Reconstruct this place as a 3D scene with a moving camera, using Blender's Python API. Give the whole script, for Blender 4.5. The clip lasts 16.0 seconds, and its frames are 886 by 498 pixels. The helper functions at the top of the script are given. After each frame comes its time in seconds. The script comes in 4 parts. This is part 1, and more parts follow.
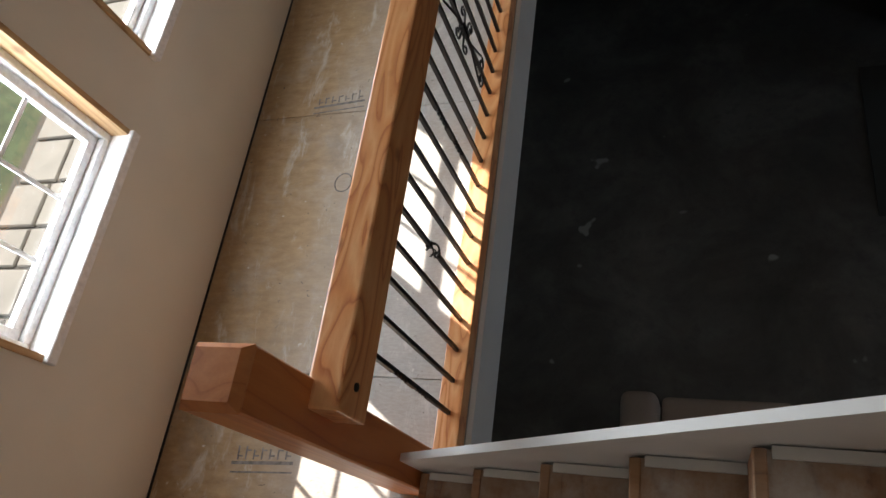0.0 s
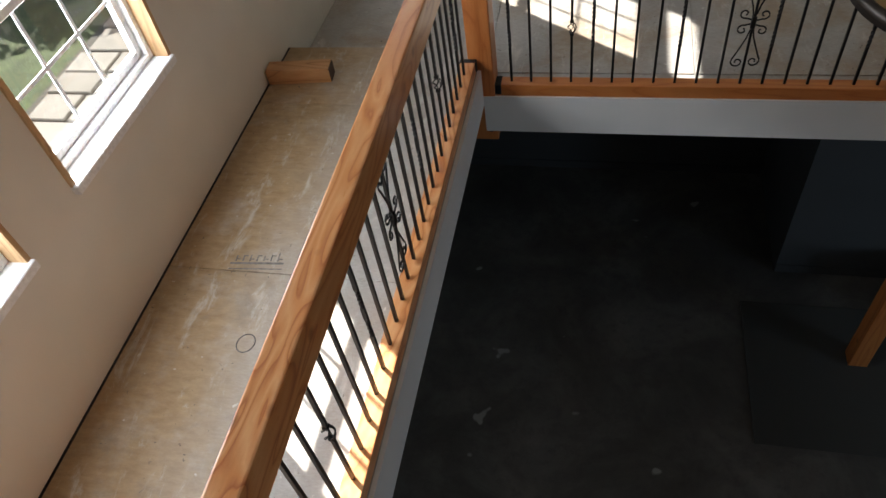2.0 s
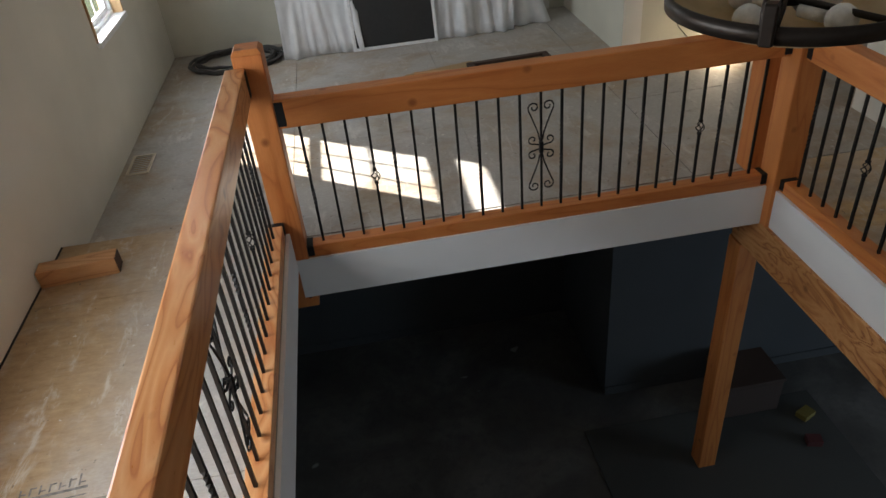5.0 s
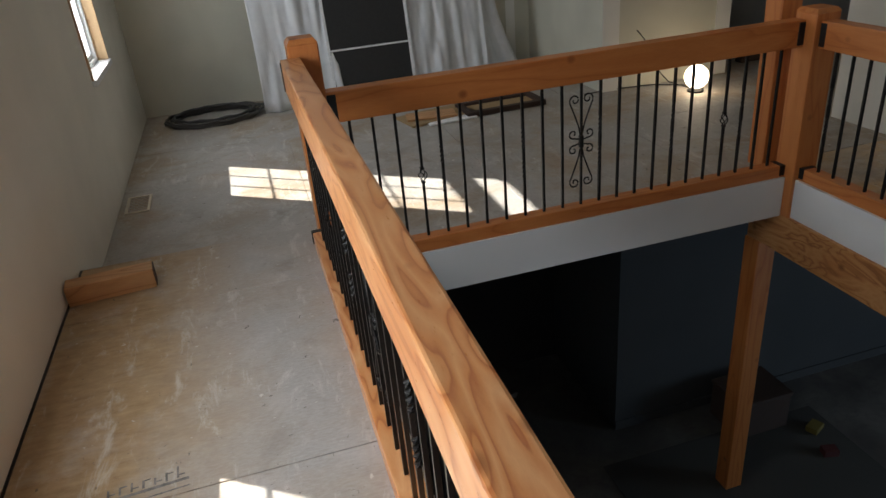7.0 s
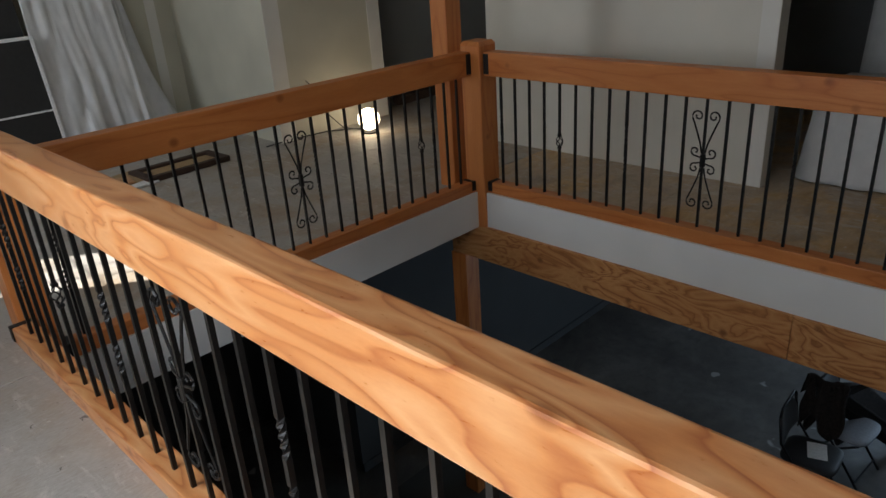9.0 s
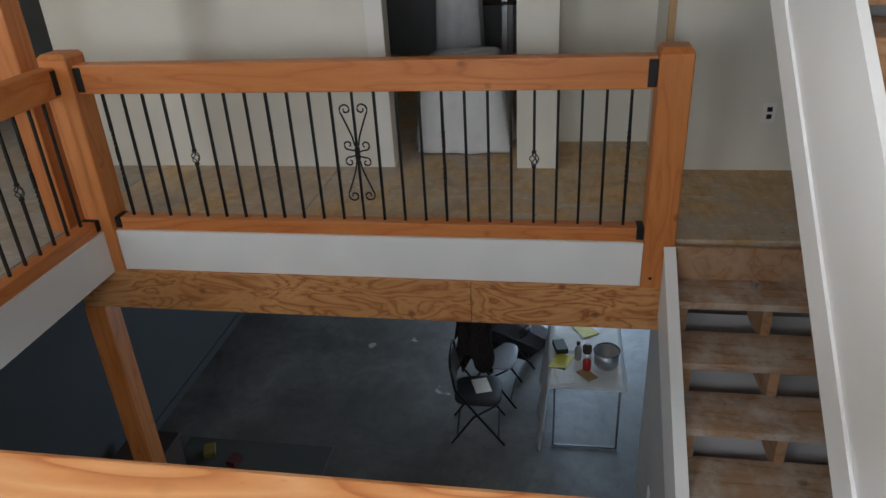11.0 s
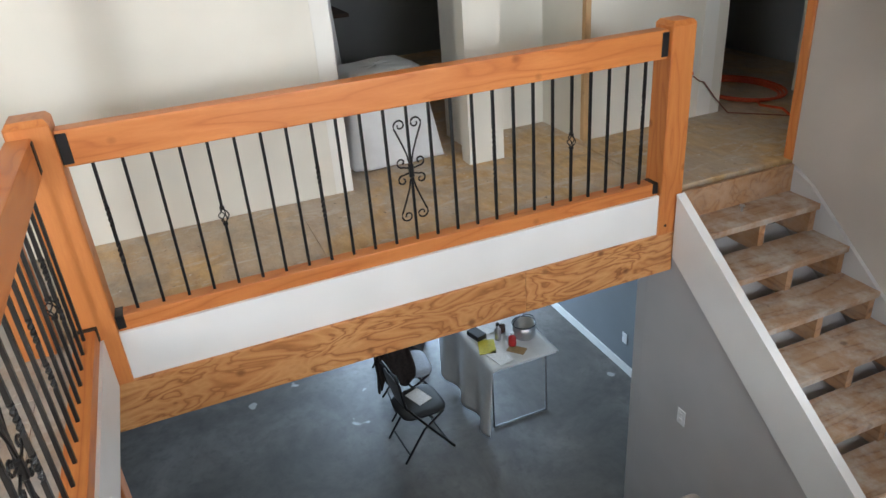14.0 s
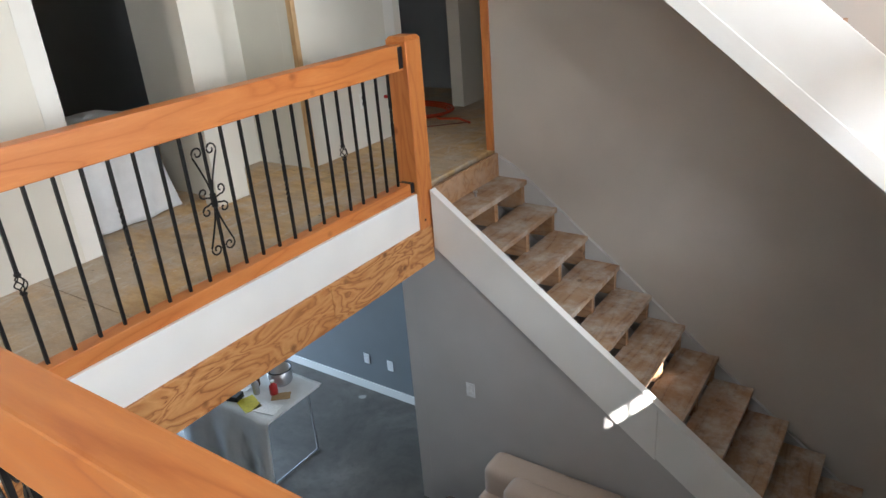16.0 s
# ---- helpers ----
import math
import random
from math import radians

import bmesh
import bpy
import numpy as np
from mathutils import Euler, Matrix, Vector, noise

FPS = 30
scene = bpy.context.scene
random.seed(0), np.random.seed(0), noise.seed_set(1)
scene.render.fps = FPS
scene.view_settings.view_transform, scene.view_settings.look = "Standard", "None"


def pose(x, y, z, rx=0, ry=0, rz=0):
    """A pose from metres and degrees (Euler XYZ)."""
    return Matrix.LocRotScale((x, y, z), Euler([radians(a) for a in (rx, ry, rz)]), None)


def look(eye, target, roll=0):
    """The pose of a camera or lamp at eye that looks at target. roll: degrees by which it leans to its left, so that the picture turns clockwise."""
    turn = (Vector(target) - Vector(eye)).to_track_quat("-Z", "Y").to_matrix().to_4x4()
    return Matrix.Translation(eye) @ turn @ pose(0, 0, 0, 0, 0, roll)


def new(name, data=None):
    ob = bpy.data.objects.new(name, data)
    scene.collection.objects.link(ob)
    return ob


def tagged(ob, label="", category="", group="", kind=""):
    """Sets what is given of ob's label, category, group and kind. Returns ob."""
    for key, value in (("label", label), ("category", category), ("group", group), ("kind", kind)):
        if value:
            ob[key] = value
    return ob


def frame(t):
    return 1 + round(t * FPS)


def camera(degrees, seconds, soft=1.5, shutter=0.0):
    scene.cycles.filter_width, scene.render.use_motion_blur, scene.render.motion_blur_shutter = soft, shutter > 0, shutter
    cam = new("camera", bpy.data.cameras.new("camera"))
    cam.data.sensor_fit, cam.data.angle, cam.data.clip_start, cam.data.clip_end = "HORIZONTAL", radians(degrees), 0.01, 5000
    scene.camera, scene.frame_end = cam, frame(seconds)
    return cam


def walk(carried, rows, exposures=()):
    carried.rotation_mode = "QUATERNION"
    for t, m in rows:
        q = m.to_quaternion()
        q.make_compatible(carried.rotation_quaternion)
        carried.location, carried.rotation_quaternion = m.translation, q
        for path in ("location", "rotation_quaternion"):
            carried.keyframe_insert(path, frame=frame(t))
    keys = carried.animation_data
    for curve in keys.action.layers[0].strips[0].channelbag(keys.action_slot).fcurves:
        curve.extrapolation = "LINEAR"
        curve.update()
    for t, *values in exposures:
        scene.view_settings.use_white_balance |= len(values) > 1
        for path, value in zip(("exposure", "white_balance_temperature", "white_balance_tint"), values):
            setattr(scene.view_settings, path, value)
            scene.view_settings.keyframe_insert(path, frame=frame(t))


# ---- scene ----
cam = camera(64.1, 16.0)
PATH = [
    (0, (0.779, -0.241, 2.317), (0.097, 0.585, 0.628), -36.0),
    (0.5, (0.697, -0.232, 2.32), (0.202, 0.532, 0.54), -28.1),
    (1, (0.668, -0.188, 2.3), (0.189, 0.516, 0.49), -26.8),
    (1.5, (0.695, -0.141, 2.232), (0.239, 0.711, 0.481), -20.6),
    (2, (0.748, -0.192, 2.37), (0.324, 1.066, 0.874), -10.6),
    (2.5, (0.757, -0.287, 2.281), (0.371, 1.241, 1.049), -6.3),
    (3, (0.77, -0.275, 2.267), (0.428, 1.39, 1.214), -6.8),
    (3.5, (0.832, -0.302, 2.301), (0.697, 1.394, 1.249), -6.6),
    (4, (0.874, -0.269, 2.269), (0.962, 1.407, 1.181), -6.8),
    (4.5, (0.702, -0.14, 2.104), (0.772, 1.523, 0.995), -9.3),
    (4.7, (0.629, -0.122, 2.063), (0.734, 1.516, 0.92), -7.4),
    (5.75, (0.24, -0.25, 1.83), (0.51, 1.45, 0.81), -6.8),
    (6.8, (-0.158, -0.159, 1.565), (0.26, 1.587, 0.683), -5.8),
    (7, (-0.237, -0.162, 1.541), (0.205, 1.568, 0.639), -5.3),
    (7.5, (-0.356, -0.051, 1.456), (0.22, 1.708, 0.699), -6.6),
    (8, (-0.486, 0.057, 1.428), (0.437, 1.639, 0.623), -5.0),
    (8.5, (-0.6, 0.061, 1.39), (0.575, 1.474, 0.602), -5.7),
    (9, (-0.573, 0.072, 1.402), (0.707, 1.383, 0.600), -3.9),
    (9.5, (-0.538, 0.1, 1.408), (0.859, 1.275, 0.591), -3.7),
    (10, (-0.494, 0.182, 1.426), (1.013, 1.195, 0.586), -3.8),
    (10.2, (-0.485, 0.243, 1.419), (1.103, 1.122, 0.578), -3.3),
    (12.3, (-0.486, 1.444, 1.509), (1.238, 1.278, 0.508), -5.6),
    (12.5, (-0.448, 1.592, 1.503), (1.299, 1.443, 0.541), -7.0),
    (13, (-0.341, 1.949, 1.489), (1.411, 1.669, 0.566), -4.5),
    (13.5, (-0.288, 2.311, 1.485), (1.392, 1.777, 0.54), -3.8),
    (14, (-0.21, 2.648, 1.48), (1.455, 2.02, 0.569), -4.5),
    (14.5, (-0.121, 2.962, 1.484), (1.466, 2.219, 0.52), -2.0),
    (15, (-0.076, 3.167, 1.481), (1.433, 2.256, 0.535), -2.7),
    (15.25, (-0.045, 3.30, 1.425), (1.405, 2.26, 0.535), -3.3),
    (15.5, (0.114, 3.369, 1.365), (1.498, 2.195, 0.524), -3.9),
    (16, (0.194, 3.538, 1.298), (1.267, 2.055, 0.493), -4.5),
]
EXPOSURES = [(0.0, 1.32), (1.0, 1.5), (2.5, 1.65), (3.5, 1.6), (4.5, 1.85), (7.0, 1.4), (7.5, 1.25), (8.0, 0.95), (8.5, 1.1), (9.5, 1.4), (10.2, 1.5), (12.3, 3.25), (16.0, 3.45)]
walk(cam, [(t, look(eye, target, roll)) for t, eye, target, roll in PATH], EXPOSURES)

# ---------------------------------------------------------------- world and light
world = bpy.data.worlds.new("sky")
scene.world = world
world.use_nodes = True
wn = world.node_tree.nodes
sky = wn.new("ShaderNodeTexSky")
sky.sky_type = "NISHITA"
sky.sun_disc = False
SUN_TO = Vector((1.0, -0.74, -1.11)).normalized()
sky.sun_elevation = math.asin(-SUN_TO.z)
sky.sun_rotation = math.atan2(-SUN_TO.x, -SUN_TO.y)
wn["Background"].inputs["Strength"].default_value = 0.045
world.node_tree.links.new(sky.outputs[0], wn["Background"].inputs[0])

sun = new("sun", bpy.data.lights.new("sun", "SUN"))
sun.data.energy, sun.data.angle, sun.data.color = 5.0, radians(0.5), (1.0, 0.96, 0.89)
sun.rotation_euler = SUN_TO.to_track_quat("-Z", "Y").to_euler()


def window_light(name, place, target, sx, sy, energy, colour):
    d = bpy.data.lights.new(name, "AREA")
    d.shape, d.size, d.size_y, d.energy, d.color = "RECTANGLE", sx, sy, energy, colour
    ob = new(name, d)
    ob.matrix_world = look(place, target)
    return ob


SKYLIGHT = (0.86, 0.93, 1.0)
for y, z, h, power in ((0.64, 1.25, 0.95, 10.0), (1.84, 1.25, 0.95, 10.0), (5.51, 1.70, 2.1, 12.5)):
    window_light("window_sky", (-1.31, y, z), (0.6, y, z - 0.25), 0.80, h, power, SKYLIGHT)
window_light("door_sky", (7.98, 0.2, -1.85), (5.0, 0.2, -2.25), 1.8, 1.9, 23.0, (0.54, 0.75, 1.0))

# ---------------------------------------------------------------- plan, in metres
WX = -1.205         # face of the west wall
NY = 7.08            # face of the north wall
SY = -0.85           # face of the south wall
NZ = -0.18           # north and east floors, one step below the walkway
RISE, RUN = 0.181, 0.241
LZ = NZ - 15 * RISE  # lower floor
TOP = 3.7            # ceiling
EX = 3.86            # face of the east wall
XE, YN = 2.86, 3.19  # east and north railings; the west one runs at x = -0.02
AX, AY = 2.78, 5.46  # corner of the projecting drywall on the north floor

# ---------------------------------------------------------------- materials


class Mat:
    """A node material with a few shortcuts."""

    def __init__(self, name, rough=0.6, metal=0.0, spec=0.5):
        self.m = bpy.data.materials.new(name)
        self.m.use_nodes = True
        self.t = self.m.node_tree
        self.b = self.t.nodes["Principled BSDF"]
        self.b.inputs["Roughness"].default_value = rough
        self.b.inputs["Metallic"].default_value = metal
        self.b.inputs["Specular IOR Level"].default_value = spec

    def add(self, kind, **sets):
        n = self.t.nodes.new(kind)
        for k, v in sets.items():
            n.inputs[k.replace("_", " ")].default_value = v
        return n

    def join(self, a, b):
        self.t.links.new(a, b)

    def coords(self, scale=(1, 1, 1)):
        c = self.add("ShaderNodeTexCoord")
        mp = self.add("ShaderNodeMapping", Scale=scale)
        self.join(c.outputs["Object"], mp.inputs[0])
        return mp.outputs[0]

    def noise(self, where, scale, detail=4, rough=0.55, dist=0.0):
        n = self.add("ShaderNodeTexNoise", Scale=scale, Detail=detail, Roughness=rough, Distortion=dist)
        self.join(where, n.inputs["Vector"])
        return n.outputs[0]

    def ramp(self, fac, stops):
        r = self.add("ShaderNodeValToRGB")
        e = r.color_ramp.elements
        while len(e) < len(stops):
            e.new(0.5)
        for el, (p, c) in zip(e, stops):
            el.position, el.color = p, (*c, 1) if len(c) == 3 else c
        self.join(fac, r.inputs[0])
        return r.outputs[0]

    def mix(self, fac, a, b, kind="MIX"):
        n = self.t.nodes.new("ShaderNodeMix")
        n.data_type, n.blend_type = "RGBA", kind
        for sock, v in ((n.inputs[0], fac), (n.inputs[6], a), (n.inputs[7], b)):
            if isinstance(v, (int, float)):
                sock.default_value = v
            elif isinstance(v, tuple):
                sock.default_value = (*v, 1)
            else:
                self.join(v, sock)
        return n.outputs[2]

    def math(self, op, a, b=0.0):
        n = self.t.nodes.new("ShaderNodeMath")
        n.operation = op
        for sock, v in ((n.inputs[0], a), (n.inputs[1], b)):
            if isinstance(v, (int, float)):
                sock.default_value = v
            else:
                self.join(v, sock)
        return n.outputs[0]

    def colour(self, c):
        if isinstance(c, tuple):
            self.b.inputs["Base Color"].default_value = (*c, 1)
        else:
            self.join(c, self.b.inputs["Base Color"])
        return self

    def bump(self, height, strength=0.2, dist=0.01):
        n = self.add("ShaderNodeBump", Strength=strength, Distance=dist)
        self.join(height, n.inputs["Height"])
        self.join(n.outputs[0], self.b.inputs["Normal"])
        return self

    def rough(self, fac, lo, hi):
        r = self.add("ShaderNodeMapRange", To_Min=lo, To_Max=hi)
        self.join(fac, r.inputs[0])
        self.join(r.outputs[0], self.b.inputs["Roughness"])
        return self


def painted(name, base, rough=0.75, mottled=0.06):
    k = Mat(name, rough)
    c = k.coords()
    big, fine = k.noise(c, 1.1, 3), k.noise(c, 220, 2)
    dark = tuple(v * (1 - mottled * 2) for v in base)
    lite = tuple(min(1, v * (1 + mottled)) for v in base)
    k.colour(k.ramp(big, [(0.3, dark), (0.7, lite)]))
    k.bump(fine, 0.12, 0.002)
    return k.m


def timber(name, axis, pale, mid, dark, rough=0.4, along=0.12, scale=5.0, rings=9.0, worn=0.0, bold=0):
    """Sawn softwood: contour lines of a stretched noise along the grain, with knots and fine pores."""
    k = Mat(name, rough)
    s = [1.0, 1.0, 1.0]
    s["xyz".index(axis)] = along
    c = k.coords(tuple(s))
    info = k.add("ShaderNodeObjectInfo")
    shift = k.t.nodes.new("ShaderNodeVectorMath")
    shift.operation = "ADD"
    spread = k.add("ShaderNodeCombineXYZ")
    for n in range(3):
        k.join(k.math("MULTIPLY", info.outputs["Random"], (7.3, 4.1, 9.7)[n]), spread.inputs[n])
    k.join(c, shift.inputs[0])
    k.join(spread.outputs[0], shift.inputs[1])
    c = shift.outputs[0]
    field = k.noise(c, scale, 2, 0.45, 0.4)
    band = k.math("FRACT", k.math("MULTIPLY", field, rings))
    grain = k.ramp(band, [(0.0, mid), (0.45, pale), (0.8, mid), (0.93, dark), (1.0, mid)])
    if bold:
        field = k.noise(c, scale, bold, 0.5, 0.6)
        band = k.math("FRACT", k.math("MULTIPLY", field, rings))
        grain = k.ramp(band, [(0.0, dark), (0.06, mid), (0.45, pale), (0.8, mid), (1.0, dark)])
    fine = k.noise(c, scale * 22, 4, 0.7)
    col = k.mix(0.16 if bold else 0.3, grain, k.ramp(fine, [(0.3, dark), (0.7, pale)]))
    knots = k.add("ShaderNodeTexVoronoi", Scale=5.5)
    s2 = [1.0, 1.0, 1.0]
    s2["xyz".index(axis)] = 0.9
    k.join(k.coords(tuple(s2)), knots.inputs["Vector"])
    col = k.mix(k.ramp(knots.outputs["Distance"], [(0.06, (0.9, 0.9, 0.9)), (0.15, (0, 0, 0))]), col, tuple(v * 0.6 for v in dark))
    tone = k.noise(k.coords(), 1.7, 2)
    col = k.mix(k.ramp(tone, [(0.35, (0, 0, 0)), (0.7, (0.45, 0.45, 0.45))]), col, tuple(v * 0.8 for v in mid))
    if worn:
        dust = k.noise(k.coords(), 6, 6, 0.7)
        col = k.mix(k.math("MULTIPLY", k.ramp(dust, [(0.42, (0, 0, 0)), (0.66, (1, 1, 1))]), worn), col, (0.52, 0.48, 0.43))
        spots = k.noise(k.coords(), 26, 3, 0.6)
        col = k.mix(k.ramp(spots, [(0.66, (0, 0, 0)), (0.76, (0.6, 0.6, 0.6))]), col, (0.16, 0.11, 0.08))
    k.colour(col)
    k.bump(k.mix(0.5, band, fine), 0.10, 0.002)
    k.rough(fine, rough - 0.06, rough + 0.14)
    return k.m


def subfloor(name, edge_x=None, tan=0.75):
    """Grey weathered sheathing with dust, drips of plaster, boot marks and a brown band along the wall."""
    k = Mat(name, 0.62)
    c = k.coords()
    strands = k.noise(k.coords((1.0, 3.2, 1.0)), 38, 4, 0.65)
    base = k.ramp(strands, [(0.3, (0.34, 0.315, 0.285)), (0.55, (0.40, 0.375, 0.345)), (0.75, (0.455, 0.43, 0.40))])
    large = k.noise(c, 1.5, 5, 0.6, 0.6)
    lift = 1.65 if tan > 1 else 1.15 if edge_x is not None else 1.0
    brown = k.ramp(k.noise(k.coords((1, 2.5, 1)), 7 if tan > 1 else 13, 6, 0.68), [(0.3, (0.25 * lift, 0.148 * lift, 0.060 * lift)), (0.7, (0.40 * lift, 0.272 * lift, 0.135 * lift))])
    amount = k.ramp(large, [(0.45, (0, 0, 0)), (0.62, (0.75, 0.75, 0.75))])
    if edge_x is not None:
        sep = k.add("ShaderNodeSeparateXYZ")
        k.join(c, sep.inputs[0])
        wob = k.math("ADD", sep.outputs[0], k.math("MULTIPLY", k.noise(c, 2.2, 4), 0.55))
        band = k.add("ShaderNodeMapRange", From_Min=edge_x + 1.12, From_Max=edge_x + 0.62)
        k.join(wob, band.inputs[0])
        amount = k.math("MAXIMUM", k.math("MULTIPLY", amount, 0.35), k.math("MULTIPLY", band.outputs[0], 0.9))
    else:
        amount = k.math("MINIMUM", k.math("ADD", k.math("MULTIPLY", amount, 0.75), tan - 0.75), 1.0)
    col = k.mix(amount, base, brown)
    haze = k.noise(c, 4.3, 7, 0.72)
    much = 0.4 if edge_x is not None else 0.55
    col = k.mix(k.ramp(haze, [(0.5, (0, 0, 0)), (0.72, (much, much, much))]), col, (0.55, 0.53, 0.50))
    smear = k.noise(k.coords((3.0, 1.0, 1.0)), 3.1, 8, 0.75, 0.5)
    col = k.mix(k.ramp(smear, [(0.55, (0, 0, 0)), (0.66, (0.6, 0.6, 0.6))]), col, (0.60, 0.575, 0.53))
    grime = k.noise(c, 2.3, 6, 0.7, 0.8)
    col = k.mix(k.ramp(grime, [(0.56, (0, 0, 0)), (0.70, (0.5, 0.5, 0.5))]), col, (0.22, 0.185, 0.145))
    drops = k.noise(c, 21, 3, 0.5)
    col = k.mix(k.ramp(drops, [(0.70, (0, 0, 0)), (0.75, (0.8, 0.8, 0.8))]), col, (0.66, 0.63, 0.57))
    marks = k.noise(c, 33, 2, 0.5, 1.0)
    col = k.mix(k.ramp(marks, [(0.71, (0, 0, 0)), (0.76, (0.8, 0.8, 0.8))]), col, (0.09, 0.08, 0.07))
    k.colour(col)
    k.bump(strands, 0.15, 0.003)
    k.rough(haze, 0.42, 0.75)
    return k.m


def plain(name, base, rough=0.5, metal=0.0, grain=60.0, vary=0.12):
    k = Mat(name, rough, metal)
    n = k.noise(k.coords(), grain, 4)
    k.colour(k.ramp(n, [(0.3, tuple(v * (1 - vary) for v in base)), (0.7, tuple(min(1, v * (1 + vary)) for v in base))]))
    k.bump(n, 0.06, 0.002)
    return k.m


CREAM = painted("cream_wall_paint", (0.73, 0.705, 0.632))
PRIMER = painted("raw_drywall", (0.62, 0.60, 0.50), 0.85, 0.08)
MUD = painted("joint_compound", (0.80, 0.79, 0.75), 0.8)
GREY = painted("grey_wall_paint", (0.48, 0.465, 0.46), 0.7)
TAUPE = painted("taupe_wall_paint", (0.48, 0.435, 0.395), 0.7)
WHITE = painted("white_trim_paint", (0.80, 0.79, 0.77), 0.45)
# wall grey taken down so the colour itself holds the far rooms' dimness
DARKROOM = painted("grey_with_room_shade", (0.30, 0.31, 0.31), 0.8)
CEIL = painted("ceiling_paint", (0.82, 0.81, 0.78), 0.85)
FIR = dict(pale=(0.63, 0.235, 0.066), mid=(0.55, 0.178, 0.043), dark=(0.42, 0.11, 0.024))
RAIL_Y = timber("fir_along_y", "y", **FIR)
RAIL_WEST = timber("fir_cathedral_grain", "y", (0.80, 0.42, 0.19), (0.68, 0.28, 0.095), (0.44, 0.12, 0.032), 0.27, 0.22, 6.0, 9.0, 0.0, 2)
RAIL_X = timber("fir_along_x", "x", **FIR)
RAIL_Z = timber("fir_upright", "z", **FIR)
PLY = timber("plywood_face", "y", (0.68, 0.35, 0.14), (0.53, 0.215, 0.066), (0.25, 0.075, 0.02), 0.55, 0.30, 7.0, 9.0, 0.0, 3)
RAW = timber("raw_pine", "z", (0.66, 0.46, 0.25), (0.56, 0.35, 0.17), (0.36, 0.19, 0.08), 0.6)
TREAD = timber("dusty_stair_board", "y", (0.44, 0.29, 0.18), (0.36, 0.21, 0.12), (0.20, 0.10, 0.055), 0.7, 0.15, 6.0, 6.0, 0.75)
STRING = timber("stair_timber", "x", (0.46, 0.26, 0.13), (0.38, 0.19, 0.085), (0.22, 0.10, 0.04), 0.65, 0.15, 6.0, 6.0, 0.25)
SCRAP = timber("offcut_wood", "x", (0.60, 0.34, 0.16), (0.50, 0.25, 0.10), (0.30, 0.13, 0.05), 0.6)
FLOOR_W = subfloor("sheathing_beside_wall", WX, 0.6)
FLOOR_N = subfloor("sheathing_grey")
FLOOR_E = subfloor("sheathing_tan", None, 1.2)
IRON = plain("black_wrought_iron", (0.018, 0.017, 0.017), 0.42, 0.6, 90)
BRACKET = plain("black_steel_bracket", (0.015, 0.015, 0.016), 0.5, 0.4, 70)
VINYL = plain("white_vinyl", (0.80, 0.81, 0.82), 0.35)
BRONZE = plain("dark_bronze", (0.030, 0.024, 0.020), 0.4, 0.7, 80)
BLACKP = plain("dark_panel", (0.022, 0.023, 0.024), 0.5, 0.0, 30)
CABLE = plain("grey_cable", (0.07, 0.068, 0.065), 0.6)
BLACKV = plain("black_vinyl", (0.016, 0.016, 0.018), 0.6)
BLUEGREY = painted("blue_grey_paint", (0.17, 0.185, 0.20), 0.7)
# near-black stands in for the deep shade on the lower walls, not a paint
SHADEWALL = painted("shaded_lower_wall", (0.055, 0.055, 0.055), 0.85)
BEIGE = plain("beige_upholstery", (0.42, 0.33, 0.27), 0.9, 0.0, 300)
BROWNC = plain("brown_upholstery", (0.06, 0.035, 0.025), 0.85, 0.0, 200)
RUG = plain("grey_rug", (0.07, 0.068, 0.062), 0.95, 0.0, 180)
STEEL = plain("brushed_steel", (0.50, 0.50, 0.51), 0.35, 0.9, 120)
RED = plain("red_plastic", (0.42, 0.02, 0.02), 0.4)
ORANGE = plain("orange_hose", (0.55, 0.07, 0.02), 0.5)
YELLOW = plain("yellow_plastic", (0.62, 0.55, 0.06), 0.5)
PAPER = plain("white_paper", (0.78, 0.78, 0.78), 0.8)
CARD = plain("brown_cardboard", (0.36, 0.24, 0.12), 0.85)


def concrete(name):
    k = Mat(name, 0.55)
    c = k.coords()
    a, b, d = k.noise(c, 1.3, 6, 0.65, 0.5), k.noise(c, 9, 6, 0.7), k.noise(c, 60, 3)
    col = k.ramp(a, [(0.3, (0.066, 0.060, 0.054)), (0.5, (0.118, 0.108, 0.098)), (0.72, (0.20, 0.187, 0.17))])
    col = k.mix(k.ramp(b, [(0.5, (0, 0, 0)), (0.7, (0.5, 0.5, 0.5))]), col, (0.07, 0.066, 0.062))
    spots = k.noise(c, 3.7, 2, 0.5)
    col = k.mix(k.ramp(spots, [(0.72, (0, 0, 0)), (0.75, (0.7, 0.7, 0.7))]), col, (0.5, 0.49, 0.47))
    k.colour(col)
    k.bump(d, 0.1, 0.002)
    k.rough(b, 0.38, 0.72)
    return k.m


CONCRETE = concrete("stained_concrete")


def sheeting(name, tint, trans):
    k = Mat(name, 0.32)
    n = k.noise(k.coords(), 9, 5, 0.6)
    k.colour(k.ramp(n, [(0.3, tuple(v * 0.88 for v in tint)), (0.7, tint)]))
    k.b.inputs["Transmission Weight"].default_value = trans
    k.b.inputs["Alpha"].default_value = 1.0
    k.bump(n, 0.25, 0.01)
    return k.m


PLASTIC = sheeting("plastic_sheeting", (0.80, 0.81, 0.82), 0.12)


